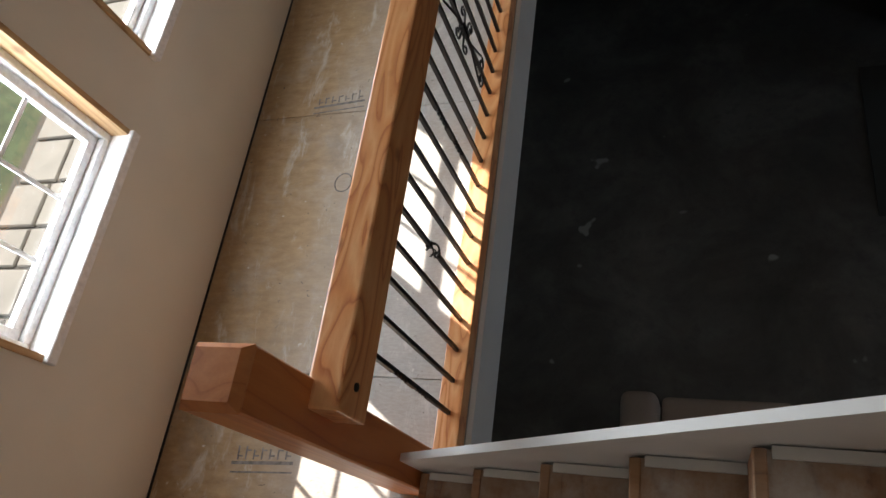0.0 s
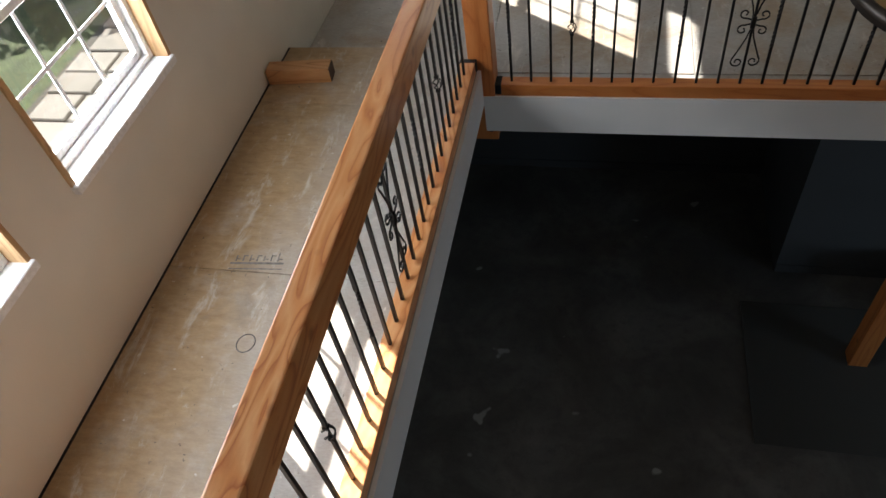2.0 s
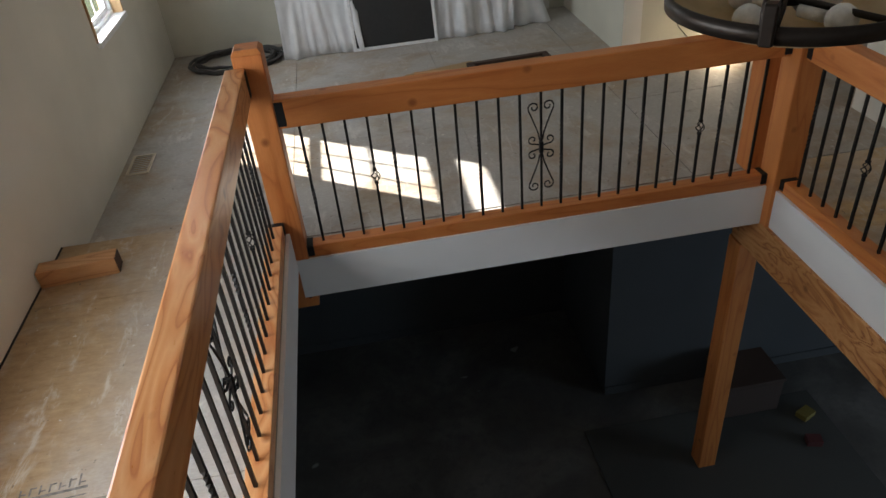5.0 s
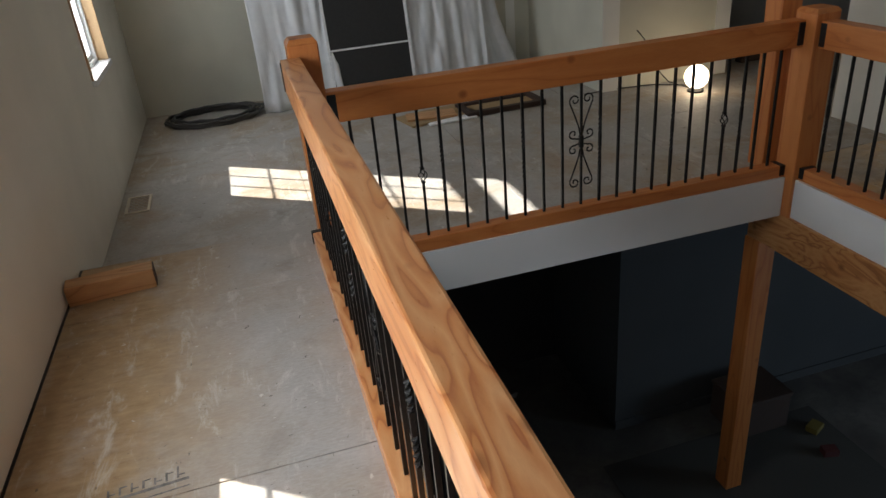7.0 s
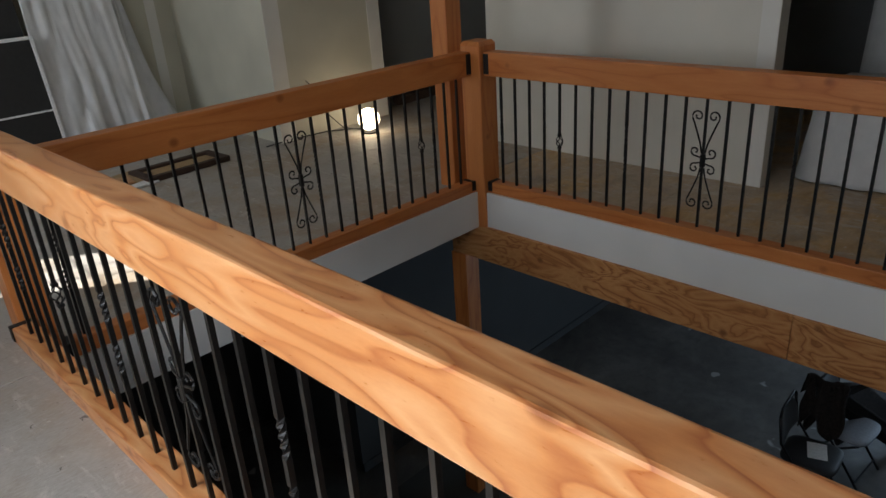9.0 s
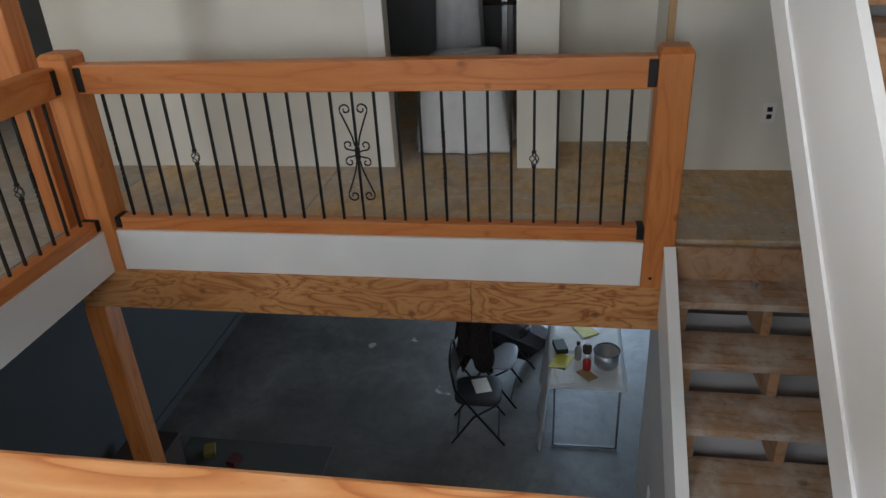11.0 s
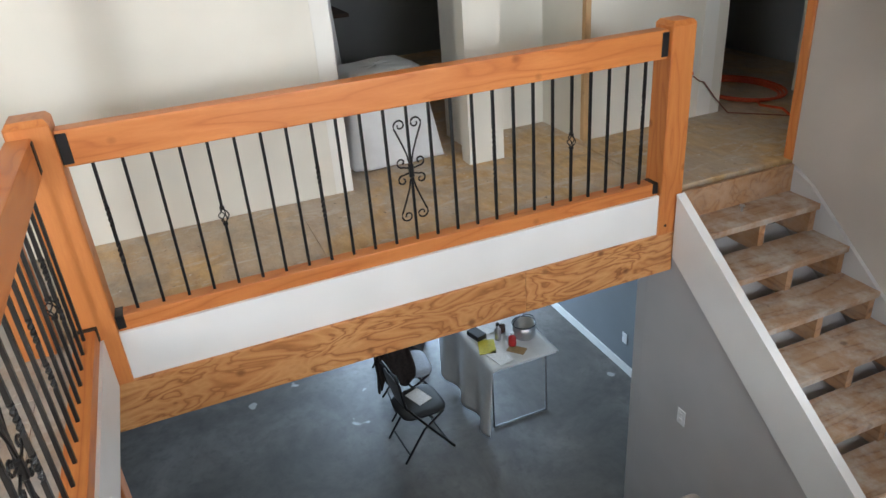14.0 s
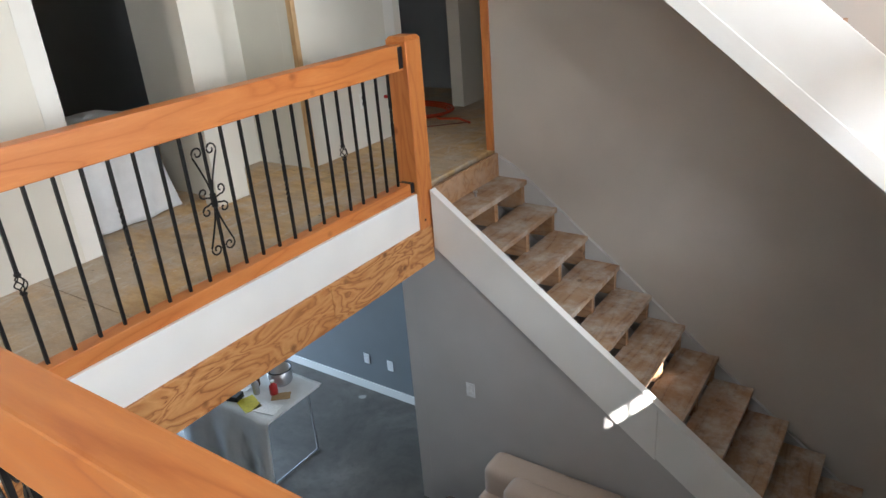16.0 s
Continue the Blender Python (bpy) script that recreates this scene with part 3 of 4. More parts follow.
post("corner_post", 0.045, 3.211, NZ - 0.33, 1.0, "orange fir corner post lapping over the white fascia", True, 0.07)
post("corner_post", XE, 3.151, NZ - 0.32, NZ + 0.985, "orange fir corner post lapping over the white fascia", True, 0.08)
post("corner_post", XE, 0.096, NZ - 0.42, NZ + 0.965, "orange fir post at the head of the stairs")
post("newel_post", -0.12, 0.05, 0.0, 1.19, "tall orange fir newel at the foot of the upper stairs", False, 0.07)
tall = thing("structural_post", "orange timber post rising to the ceiling behind the corner post", "post")
part("shaft", box(2.76, 2.90, 3.32, 3.46, NZ - 0.003, TOP, 0.005), RAIL_Z, tall)
low_post = thing("structural_post", "orange timber post carrying the floor above the lower room", "post")
part("shaft", box(2.77, 2.91, 3.27, 3.41, LZ, NZ - 0.505, 0.005), RAIL_Z, low_post)

# ---------------------------------------------------------------- stairs


def flight(name, noses, run, y0, y1, strings, label, depth=0.183, under=0.22):
    """Open stairs from tread noses (x, z), top first: boards on three cut timbers with a drop board behind each."""
    top = thing(name, label, "stairs", kind="structure")
    for n, (x, z) in enumerate(noses):
        part("tread", box(x, x + run + 0.035, y0, y1, z - 0.038, z, 0.006, 2), TREAD, top)
    for yc in strings:
        bm = bmesh.new()
        for n, (x, z) in enumerate(noses):
            add_box(bm, x + 0.02, x + run + 0.02, yc - 0.022, yc + 0.022, z - 0.038 - depth + 0.0005, z - 0.0385)
        part("stringer", bm, STRING, top)
    bm = bmesh.new()
    (xa, za), (xb, zb) = noses[0], noses[-1]
    add_prism(bm, [(xa + run + 0.02, za - under), (xa + run + 0.05, za - under - 0.04), (xb + run + 0.05, zb - under - 0.04), (xb + run + 0.02, zb - under)], "y", y0, y1)
    part("underside", bm, GREY, top, "dusty grey board under the treads")
    return top


DOWN = [(2.545 - RUN * k, NZ - RISE * (k + 1)) for k in range(14)]
stairs = flight("stairs_down", DOWN, RUN, SY + 0.03, 0.018, (SY + 0.06, -0.40, -0.01), "dusty bare wood stairs leading down to the lower room", RISE)
part("top_riser", box(2.78, 2.804, SY + 0.03, 0.018, NZ - RISE - 0.005, NZ - 0.0065), STRING, stairs, "bare wood riser with a small bolt")
part("wall_stringer", prism([(2.80, NZ - 0.02), (2.80, NZ - 0.36), (DOWN[-1][0] + 0.2, LZ + 0.02), (DOWN[-1][0], LZ + 0.02), (2.64, NZ - 0.10)], "y", SY + 0.001, SY + 0.028), GREY, stairs, "grey painted stringer against the wall")
bm = lathe([(0.008, 0), (0.008, 0.03), (0.016, 0.03), (0.016, 0.04)], 2.70, -0.36, 8)
bmesh.ops.transform(bm, matrix=Matrix.Translation((0, 0, DOWN[0][1])), verts=bm.verts)
part("bolt", bm, STEEL, stairs, "small steel bolt standing on the first tread")
skirt = thing("stair_skirt", "white painted skirt board along the lower stairs", "trim", kind="structure")
part("upper_board", prism([(2.768, rake(2.768)), (2.768, rake(2.768) - 0.385), (1.23, rake(1.23) - 0.385), (1.23, rake(1.23))], "y", 0.051, 0.072), WHITE, skirt)
part("lower_board", prism([(1.227, rake(1.227)), (1.227, rake(1.227) - 0.37), (-0.6, rake(-0.6) - 0.37), (-0.6, rake(-0.6))], "y", 0.051, 0.070), WHITE, skirt)
part("cap", prism([(2.768, rake(2.768) + 0.018), (2.768, rake(2.768)), (-0.6, rake(-0.6)), (-0.6, rake(-0.6) + 0.018)], "y", 0.019, 0.076), WHITE, skirt)

UP = [(0.225 * k - 0.03, 0.19 * (k + 1)) for k in range(13)][::-1]
flight("stairs_up", UP, 0.225, SY + 0.03, 0.030, (SY + 0.06, -0.40, -0.02), "dusty bare wood stairs leading up from the walkway", 0.08, 0.085)


def up_rake(x):
    return 0.80 * x + 0.0


upskirt = thing("stair_skirt", "white painted side of the upper stairs", "trim", kind="structure")
part("board", prism([(-0.06, 0.35), (-0.06, 0.0), (0.13, 0.0), (3.0, up_rake(3.0) - 0.105), (3.0, up_rake(3.0) + 0.45)], "y", 0.036, 0.058), WHITE, upskirt)
part("lower_band", prism([(0.14, 0.012), (0.14, 0.131), (3.0, up_rake(3.0) + 0.015), (3.0, up_rake(3.0) - 0.104)], "y", 0.0585, 0.066), WHITE, upskirt)
for x, z in UP:
    part("riser", box(x - 0.012, x + 0.012, SY + 0.03, 0.030, z - 0.16, z + 0.003, 0.003), STRING, upskirt, "bare wood riser edge")
    part("cleat", box(x + 0.02, x + 0.225, 0.012, 0.033, z + 0.0005, z + 0.012), MUD, upskirt, "thin pale strip beside the tread")

# ---------------------------------------------------------------- windows


def window(name, y0, y1, z0, z1, mid, label, arch=None):
    top = thing(name, label, "window", kind="structure")
    x = WX
    zt = arch[0] - 0.02 if arch else z1
    # bare wood jamb boards lining the opening, a ledge below
    part("jamb", box(x - 0.16, x + 0.012, y1 - 0.018, y1 + 0.004, z0, z1), RAW, top, "bare wood jamb")
    part("jamb", box(x - 0.16, x + 0.012, y0 - 0.004, y0 + 0.018, z0, z1), RAW, top, "bare wood jamb")
    part("jamb", box(x - 0.16, x + 0.012, y0 + 0.018, y1 - 0.018, z1 - 0.018, z1), RAW, top, "bare wood jamb")
    part("sill", box(x - 0.16, x + 0.03, y0 - 0.005, y1 + 0.005, z0 - 0.03, z0 + 0.012, 0.004), VINYL, top, "white plastered window ledge")
    a, b = x - 0.135, x - 0.075

    def ring(ya, yb, za, zb, w, xa, xb, nm, par):
        bm = bmesh.new()
        add_box(bm, xa, xb, ya, ya + w, za, zb, 0.003)
        add_box(bm, xa, xb, yb - w, yb, za, zb, 0.003)
        add_box(bm, xa, xb, ya + w, yb - w, za, za + w, 0.003)
        add_box(bm, xa, xb, ya + w, yb - w, zb - w, zb, 0.003)
        return part(nm, bm, VINYL, par, "white vinyl " + nm.replace("_", " "))

    ya, yb = y0 + 0.018, y1 - 0.018
    ring(ya, yb, z0 + 0.012, zt - 0.018, 0.03, a - 0.01, b + 0.012, "window_frame", top)
    for za, zb, off in ((z0 + 0.042, mid + 0.02, 0.0), (mid - 0.02, zt - 0.048, -0.022)):
        sash = ring(ya + 0.03, yb - 0.03, za, zb, 0.036, a + 0.016 + off, b - 0.012 + off, "sash", top)
        pane = part("pane", box(a + 0.030 + off, a + 0.034 + off, ya + 0.066, yb - 0.066, za + 0.036, zb - 0.036), GLASS, sash)
        pane.visible_shadow = False
        bm = bmesh.new()
        wy, wz = (yb - ya - 0.132) / 3, (zb - za - 0.072)
        for k in (1, 2):
            yy = ya + 0.066 + wy * k
            add_box(bm, a + 0.024 + off, a + 0.030 + off, yy - 0.008, yy + 0.008, za + 0.036, zb - 0.036)
        zz = za + 0.036 + wz / 2
        add_box(bm, a + 0.0242 + off, a + 0.0298 + off, ya + 0.066, yb - 0.066, zz - 0.008, zz + 0.008)
        part("grille", bm, VINYL, sash, "white glazing bars")
    if arch:
        za, zb = arch
        yc, r = (y0 + y1) / 2, (y1 - y0) / 2 - 0.03
        # solid spandrel board with a half-round light
        n = 20
        arc = [(yc + r * math.cos(math.pi * k / n), za + 0.05 + (zb - za - 0.06) * math.sin(math.pi * k / n) ** 0.85) for k in range(n + 1)]
        bm = bmesh.new()
        outer = [(y1, za)] + [(y1 if k <= n / 2 else y0, zb) if abs(k - n / 2) < 0.6 else (min(max(yc + (r + 1) * math.cos(math.pi * k / n), y0), y1), min(za + 0.05 + (zb - za) * 2 * math.sin(math.pi * k / n), zb)) for k in range(1, n)] + [(y0, za)]
        for k in range(n):
            quad = [arc[k], arc[k + 1], outer[k + 1], outer[k]]
            for xx in (b - 0.014, b):
                bm.faces.new([bm.verts.new((xx, p[0], p[1])) for p in quad])
        part("spandrel", bm, VINYL, top, "white vinyl arch surround")
        part("mullion", box(a + 0.03, b, y0, y1, za - 0.06, za + 0.04), VINYL, top)
        pane = part("pane", prism(arc, "x", b - 0.011, b - 0.007), GLASS, top)
        pane.visible_shadow = False
    return top


window("window_1", *WINDOWS[0], 1.26, "white double-hung window with bare wood jambs")
window("window_2", *WINDOWS[1], 1.26, "white double-hung window with bare wood jambs")
window("window_3", *WINDOWS[2], 1.465, "tall white double-hung window with an arched light above", (2.42, 2.74))

# ---------------------------------------------------------------- panels of the floors
sheets(floor_w, WX, 0.0245, SY + 0.005, FY, 0.0, 1.35, 1.22, FLOOR_W)
sheets(floor_n, WX, 3.6, FY + 0.005, NY, NZ, 1.22, 2.44, FLOOR_N)
sheets(floor_e, XE - 0.039, EX, 0.06, FY - 0.001, NZ, 1.22, 2.0, FLOOR_E)
sheets(floor_e, XE + 0.001, EX, -2.0, 0.059, NZ, 1.22, 2.44, FLOOR_E)

INK = plain("faded_ink", (0.19, 0.175, 0.16), 0.8, 0.0, 40, 0.4)


def stamp(x, y, turn, bars, label):
    """Faded printing on a floor panel: plain bars."""
    bm = bmesh.new()
    for u0, u1, v0, v1 in bars:
        add_box(bm, u0, u1, v0, v1, 0.0013, 0.0016)
    bmesh.ops.transform(bm, matrix=pose(x, y, 0, 0, 0, turn), verts=bm.verts)
    return tagged(part("printed_mark", bm, INK, floor_w), label)


random.seed(4)
for x, y in ((-0.90, 1.63), (-0.87, 0.02)):
    bars = [(0.0, 0.26, 0.0, 0.012), (0.0, 0.26, -0.03, -0.024)]
    bars += [(0.02 + 0.034 * k, 0.02 + 0.034 * k + 0.007, 0.018, 0.018 + random.uniform(0.03, 0.055)) for k in range(7)]
    bars += [(0.02 + 0.034 * k, 0.02 + 0.034 * k + 0.024, 0.028 + 0.02 * (k % 2), 0.034 + 0.02 * (k % 2)) for k in range(7)]
    stamp(x, y, 4, bars, "faded grey printed mark")
bm = tube([(-0.66 + 0.04 * math.cos(a * math.tau / 20), 1.22 + 0.045 * math.sin(a * math.tau / 20), 0.0012) for a in range(20)], 0.003, 4, True)
part("printed_mark", bm, INK, floor_w, "faded printed ring")

# ---------------------------------------------------------------- north floor
bm = bmesh.new()
offcut = thing("timber_offcut", "rough orange timber offcut lying by the wall", "wood block")
part("block", box(-0.19, 0.19, -0.05, 0.05, 0.0, 0.095, 0.006, 2, pose(-1.01, 3.045, 0.001, 0, 0, 5)), SCRAP, offcut)
part("cut_end", box(0.19, 0.194, -0.045, 0.045, 0.006, 0.09, 0, 1, pose(-1.01, 3.045, 0.001, 0, 0, 5)), BROWNC, offcut, "dark sawn end")

vent = thing("floor_vent", "pale metal register set in the floor", "vent")
vx, vy, vz = -1.08, 4.68, NZ + 0.0015
bm = bmesh.new()
for a, b, c, d in ((-0.08, -0.062, -0.155, 0.155), (0.062, 0.08, -0.155, 0.155), (-0.062, 0.062, -0.155, -0.135), (-0.062, 0.062, 0.135, 0.155)):
    add_box(bm, vx + a, vx + b, vy + c, vy + d, vz, vz + 0.008)
part("frame", bm, plain("cream_metal", (0.62, 0.56, 0.45), 0.5), vent)
part("grille_back", box(vx - 0.061, vx + 0.061, vy - 0.134, vy + 0.134, vz, vz + 0.002), CARD, vent)
for k in range(9):
    yy = vy - 0.12 + 0.03 * k
    part("slat", box(vx - 0.06, vx + 0.06, yy - 0.005, yy + 0.005, vz + 0.0022, vz + 0.006), STEEL, vent)

coil = thing("cable_coil", "grey cable coiled on the floor in the corner", "cable")
random.seed(7)
for k in range(7):
    cx, cy, r = -0.55 + random.uniform(-0.03, 0.03), 6.66 + random.uniform(-0.02, 0.02), 0.36 + random.uniform(-0.04, 0.04)
    z = NZ + 0.016 + 0.016 * (k % 4)
    part("loop", tube([(cx + r * 1.1 * math.cos(a * math.tau / 36), cy + r * 0.78 * math.sin(a * math.tau / 36), z + 0.006 * math.sin(a * 1.7 + k)) for a in range(36)], 0.011, 6, True), CABLE, coil, smooth=True)
part("loose_end", tube([(-0.28, 6.80, NZ + 0.05), (-0.20, 6.86, NZ + 0.03), (-0.10, 6.90, NZ + 0.012), (0.02, 6.93, NZ + 0.012)], 0.012, 6), CABLE, coil, smooth=True)


def drape(name, x0, x1, ztop, label, seed, flare=0.34):
    def where(u, v):
        x = x0 + (x1 - x0) * u
        z = ztop + (NZ + 0.004 - ztop) * v
        sway = u * 7 + 0.9 * noise.noise((u * 3, v * 2.5, seed + 5))
        fold = 0.016 * math.sin(sway * 2.2 + seed) + 0.075 * noise.noise((u * 4.5 + 0.8 * v, v * 2.2, seed)) + 0.035 * noise.noise((u * 11 - v, v * 6, seed + 2))
        out = 0.12 + flare * v ** 1.5
        return (x + 0.05 * math.sin(v * 5 + seed) * v * (u - 0.3), NY - 0.06 - out - abs(fold) * (0.4 + v), z)
    ob = tagged(finish(name, cloth(44, 26, where), PLASTIC, smooth=True), label, "plastic sheet")
    return ob


drape("plastic_sheet", -0.10, 0.66, 2.3, "wrinkled translucent plastic sheet hanging on the wall", 1.3)
drape("plastic_sheet", 1.36, 2.10, 2.3, "wrinkled translucent plastic sheet hanging on the wall", 4.1)


def loose(u, v):
    x = 2.06 + 0.38 * u * v + 0.03 * math.sin(v * 7)
    z = 1.5 + (NZ + 0.004 - 1.5) * v
    return (x + 0.05 * u, NY - 0.14 - 0.30 * v * v - 0.03 * math.sin(u * 12 + v * 4), z)


tagged(finish("plastic_strip", cloth(8, 22, loose), PLASTIC, smooth=True), "loose trailing edge of plastic sheeting", "plastic sheet")
tagged(finish("ledge_board", box(-0.35, 0.16, NY - 0.09, NY - 0.001, 1.42, 1.50, 0.004), RAW), "bare wood board fixed above the plastic sheet", "board", kind="structure")

LEAN = Matrix.Translation((0, 6.56, NZ)) @ Matrix.Rotation(radians(-10), 4, "X")
panel = thing("leaning_panel", "tall dark panel leaning on the wall with a white edge", "panel")
part("sheet", box(0.60, 1.33, 0.02, 0.045, 0.002, 2.1, 0, 1, LEAN), BLACKP, panel)
part("edge", box(0.575, 0.599, 0.018, 0.047, 0.002, 2.1, 0, 1, LEAN), VINYL, panel, "white edge strip")
LEAN2 = Matrix.Translation((0, 6.51, NZ)) @ Matrix.Rotation(radians(-9), 4, "X")
screen = thing("framed_screen", "dark screen in a thin white frame leaning on the panel", "screen")
for nm, b in (("stile", (0.555, 0.585)), ("stile", (1.335, 1.365))):
    part(nm, box(b[0], b[1], -0.012, 0.012, 0.001, 1.08, 0.003, 1, LEAN2), VINYL, screen, "white frame")
for z in (0.001, 0.47, 1.052):
    part("rail", box(0.586, 1.334, -0.0115, 0.0115, z, z + (0.016 if 0.4 < z < 0.5 else 0.028), 0.002, 1, LEAN2), VINYL, screen, "white frame")
part("mesh", box(0.586, 1.334, -0.003, 0.003, 0.03, 1.05, 0, 1, LEAN2), BLACKP, screen, "dark screen mesh")


def slab_thing(name, cx, cy, w, d, h, z, turn, mat, label, cat):
    t = tagged(finish(name, box(-w / 2, w / 2, -d / 2, d / 2, 0, h, 0.003, 1, pose(cx, cy, z, 0, 0, turn)), mat), label, cat)
    return t


slab_thing("cardboard_sheet", 1.28, 5.57, 0.62, 0.34, 0.02, NZ + 0.002, 12, CARD, "flattened brown cardboard on the floor", "cardboard")
slab_thing("cardboard_sheet", 1.22, 5.53, 0.42, 0.20, 0.018, NZ + 0.023, -8, SCRAP, "flat wooden offcut on the cardboard", "board")
slab_thing("paper_bag", 1.36, 5.38, 0.42, 0.12, 0.015, NZ + 0.002, 3, PAPER, "crumpled white sleeve on the floor", "paper")
fr = thing("picture_frame", "dark wooden frame lying flat on the floor", "frame")
F = pose(1.85, 5.54, NZ + 0.002, 0, 0, 2)
for b in ((-0.36, 0.36, -0.17, -0.12), (-0.36, 0.36, 0.12, 0.17), (-0.36, -0.30, -0.1195, 0.1195), (0.30, 0.36, -0.1195, 0.1195)):
    part("side", box(*b, 0.0, 0.045, 0.004, 1, F), BROWNC, fr, "dark frame side")
part("backing", box(-0.299, 0.299, -0.119, 0.119, 0.002, 0.02, 0, 1, F), CARD, fr, "brown backing board")

lamp = thing("globe_lamp", "glowing globe work light standing on the floor", "lamp")
gx, gy, gz = 3.46, 5.05, NZ
prof = [(0.10 * math.sin(math.pi * k / 14) + 0.0005, 0.115 - 0.10 * math.cos(math.pi * k / 14)) for k in range(15)]
bm = lathe([(r, gz + z + 0.012) for r, z in prof], gx, gy, 24)
part("globe", bm, BULB, lamp, "glowing warm white globe", True)
part("base", lathe([(0.07, gz + 0.001), (0.07, gz + 0.012), (0.045, gz + 0.03)], gx, gy, 20), BRACKET, lamp, "black base")
pts = [(gx + 0.08, gy, gz + 0.01), (gx + 0.02, gy + 0.2, gz + 0.01), (gx - 0.2, gy + 0.36, gz + 0.012), (gx - 0.6, gy + 0.42, gz + 0.012), (gx - 0.85, gy + 0.40, gz + 0.012)]
part("cord", tube(pts, 0.006, 6), CABLE, lamp, "grey cord", True)
part("wall_cord", tube([(gx - 0.35, AY - 0.01, NZ + 0.5), (gx - 0.28, AY - 0.015, NZ + 0.42), (gx - 0.2, AY - 0.02, NZ + 0.2), (gx - 0.05, AY - 0.08, NZ + 0.02), (gx, gy + 0.1, NZ + 0.012)], 0.005, 6), CABLE, lamp, "black cord", True)
slab_thing("plank", 4.75, 5.72, 0.75, 0.10, 0.09, NZ + 0.001, 4, BROWNC, "dark board lying in the dim passage", "board")

# ---------------------------------------------------------------- chandelier
CH = Vector((1.505, 1.33, 1.51))
ch = thing("chandelier", "dark bronze ring chandelier with amber glass hanging in the well", "chandelier")
R = 0.262


def circle(r, z, n=48):
    return [(CH.x + r * math.cos(k * math.tau / n), CH.y + r * math.sin(k * math.tau / n), CH.z + z) for k in range(n)]


bm = bmesh.new()
n = 56
rings = []
for r, z in ((R, -0.018), (R + 0.008, -0.018), (R + 0.008, 0.018), (R, 0.018)):
    rings.append([bm.verts.new(p) for p in circle(r, z, n)])
for a, b in zip(rings, rings[1:] + rings[:1]):
    for k in range(n):
        bm.faces.new((a[k], a[(k + 1) % n], b[(k + 1) % n], b[k]))
part("ring", bm, BRONZE, ch, "flat dark bronze ring", True)
amber = Mat("amber_glass", 0.35)
an = amber.noise(amber.coords(), 14, 4)
amber.colour(amber.ramp(an, [(0.3, (0.50, 0.33, 0.13)), (0.7, (0.66, 0.50, 0.26))]))
amber.b.inputs["Transmission Weight"].default_value = 0.35
bm = lathe([(0.001, CH.z - 0.075), (0.09, CH.z - 0.068), (0.20, CH.z - 0.045), (0.242, CH.z - 0.018), (R - 0.004, CH.z - 0.004), (R - 0.008, CH.z), (0.236, CH.z - 0.012), (0.195, CH.z - 0.038), (0.09, CH.z - 0.061), (0.001, CH.z - 0.068)], CH.x, CH.y, 40)
part("glass_bowl", bm, amber.m, ch, "shallow amber glass bowl", True)
TOPH = 0.47
for k in range(3):
    a = math.radians(110 + 120 * k)
    foot = Vector((CH.x + (R + 0.006) * math.cos(a), CH.y + (R + 0.006) * math.sin(a), CH.z + 0.01))
    head = Vector((CH.x + 0.03 * math.cos(a), CH.y + 0.03 * math.sin(a), CH.z + TOPH))
    side = Vector((-math.sin(a), math.cos(a), 0)) * 0.010
    mid = foot.lerp(head, 0.42)
    bm = bmesh.new()
    for s in (-1, 1):
        add_tube(bm, [foot + side * s * 1.2, foot.lerp(head, 0.08) + side * s * 1.6, foot.lerp(head, 0.36) + side * s * 1.6, mid + side * s * 0.4, foot.lerp(head, 0.48) + side * s * 1.6, foot.lerp(head, 0.92) + side * s * 1.6, head + side * s * 0.4], 0.0065, 6)
    part("arm", bm, BRONZE, ch, "double bronze hanging strap", True)
    part("arm_bracket", box(-0.016, 0.016, -0.014, 0.014, -0.03, 0.055, 0.004, 1, Matrix.Translation(foot) @ Matrix.Rotation(a, 4, "Z")), BRONZE, ch)
a = math.radians(110)
d = Vector((math.cos(a), math.sin(a), 0)) * R
part("cross_bar", tube([CH - d, CH + d], 0.008, 8), BRONZE, ch, "thin bronze cross bar", True)
part("hub", lathe([(0.001, CH.z - 0.012), (0.022, CH.z - 0.012), (0.022, CH.z + 0.014), (0.012, CH.z + 0.02), (0.012, CH.z + 0.05), (0.001, CH.z + 0.05)], CH.x, CH.y, 16), BRONZE, ch, "bronze hub", True)
SOCK = plain("socket_white", (0.75, 0.74, 0.70), 0.5)
for k in range(4):
    a = math.radians(20 + 90 * k)
    u = Vector((math.cos(a), math.sin(a), 0))
    s0 = CH + u * 0.03 - Vector((0, 0, 0.02))
    part("socket", tube([s0, s0 + u * 0.06], 0.016, 10), SOCK, ch, "white lamp socket", True)
    bm = bmesh.new()
    bmesh.ops.create_uvsphere(bm, u_segments=14, v_segments=8, radius=0.034, matrix=Matrix.Translation(s0 + u * 0.10))
    part("bulb", bm, SOCK, ch, "unlit white bulb", True)
part("canopy_hub", lathe([(0.04, CH.z + TOPH - 0.02), (0.045, CH.z + TOPH), (0.02, CH.z + TOPH + 0.06), (0.008, CH.z + TOPH + 0.09)], CH.x, CH.y, 16), BRONZE, ch)
bm = bmesh.new()
z = CH.z + TOPH + 0.08
k = 0
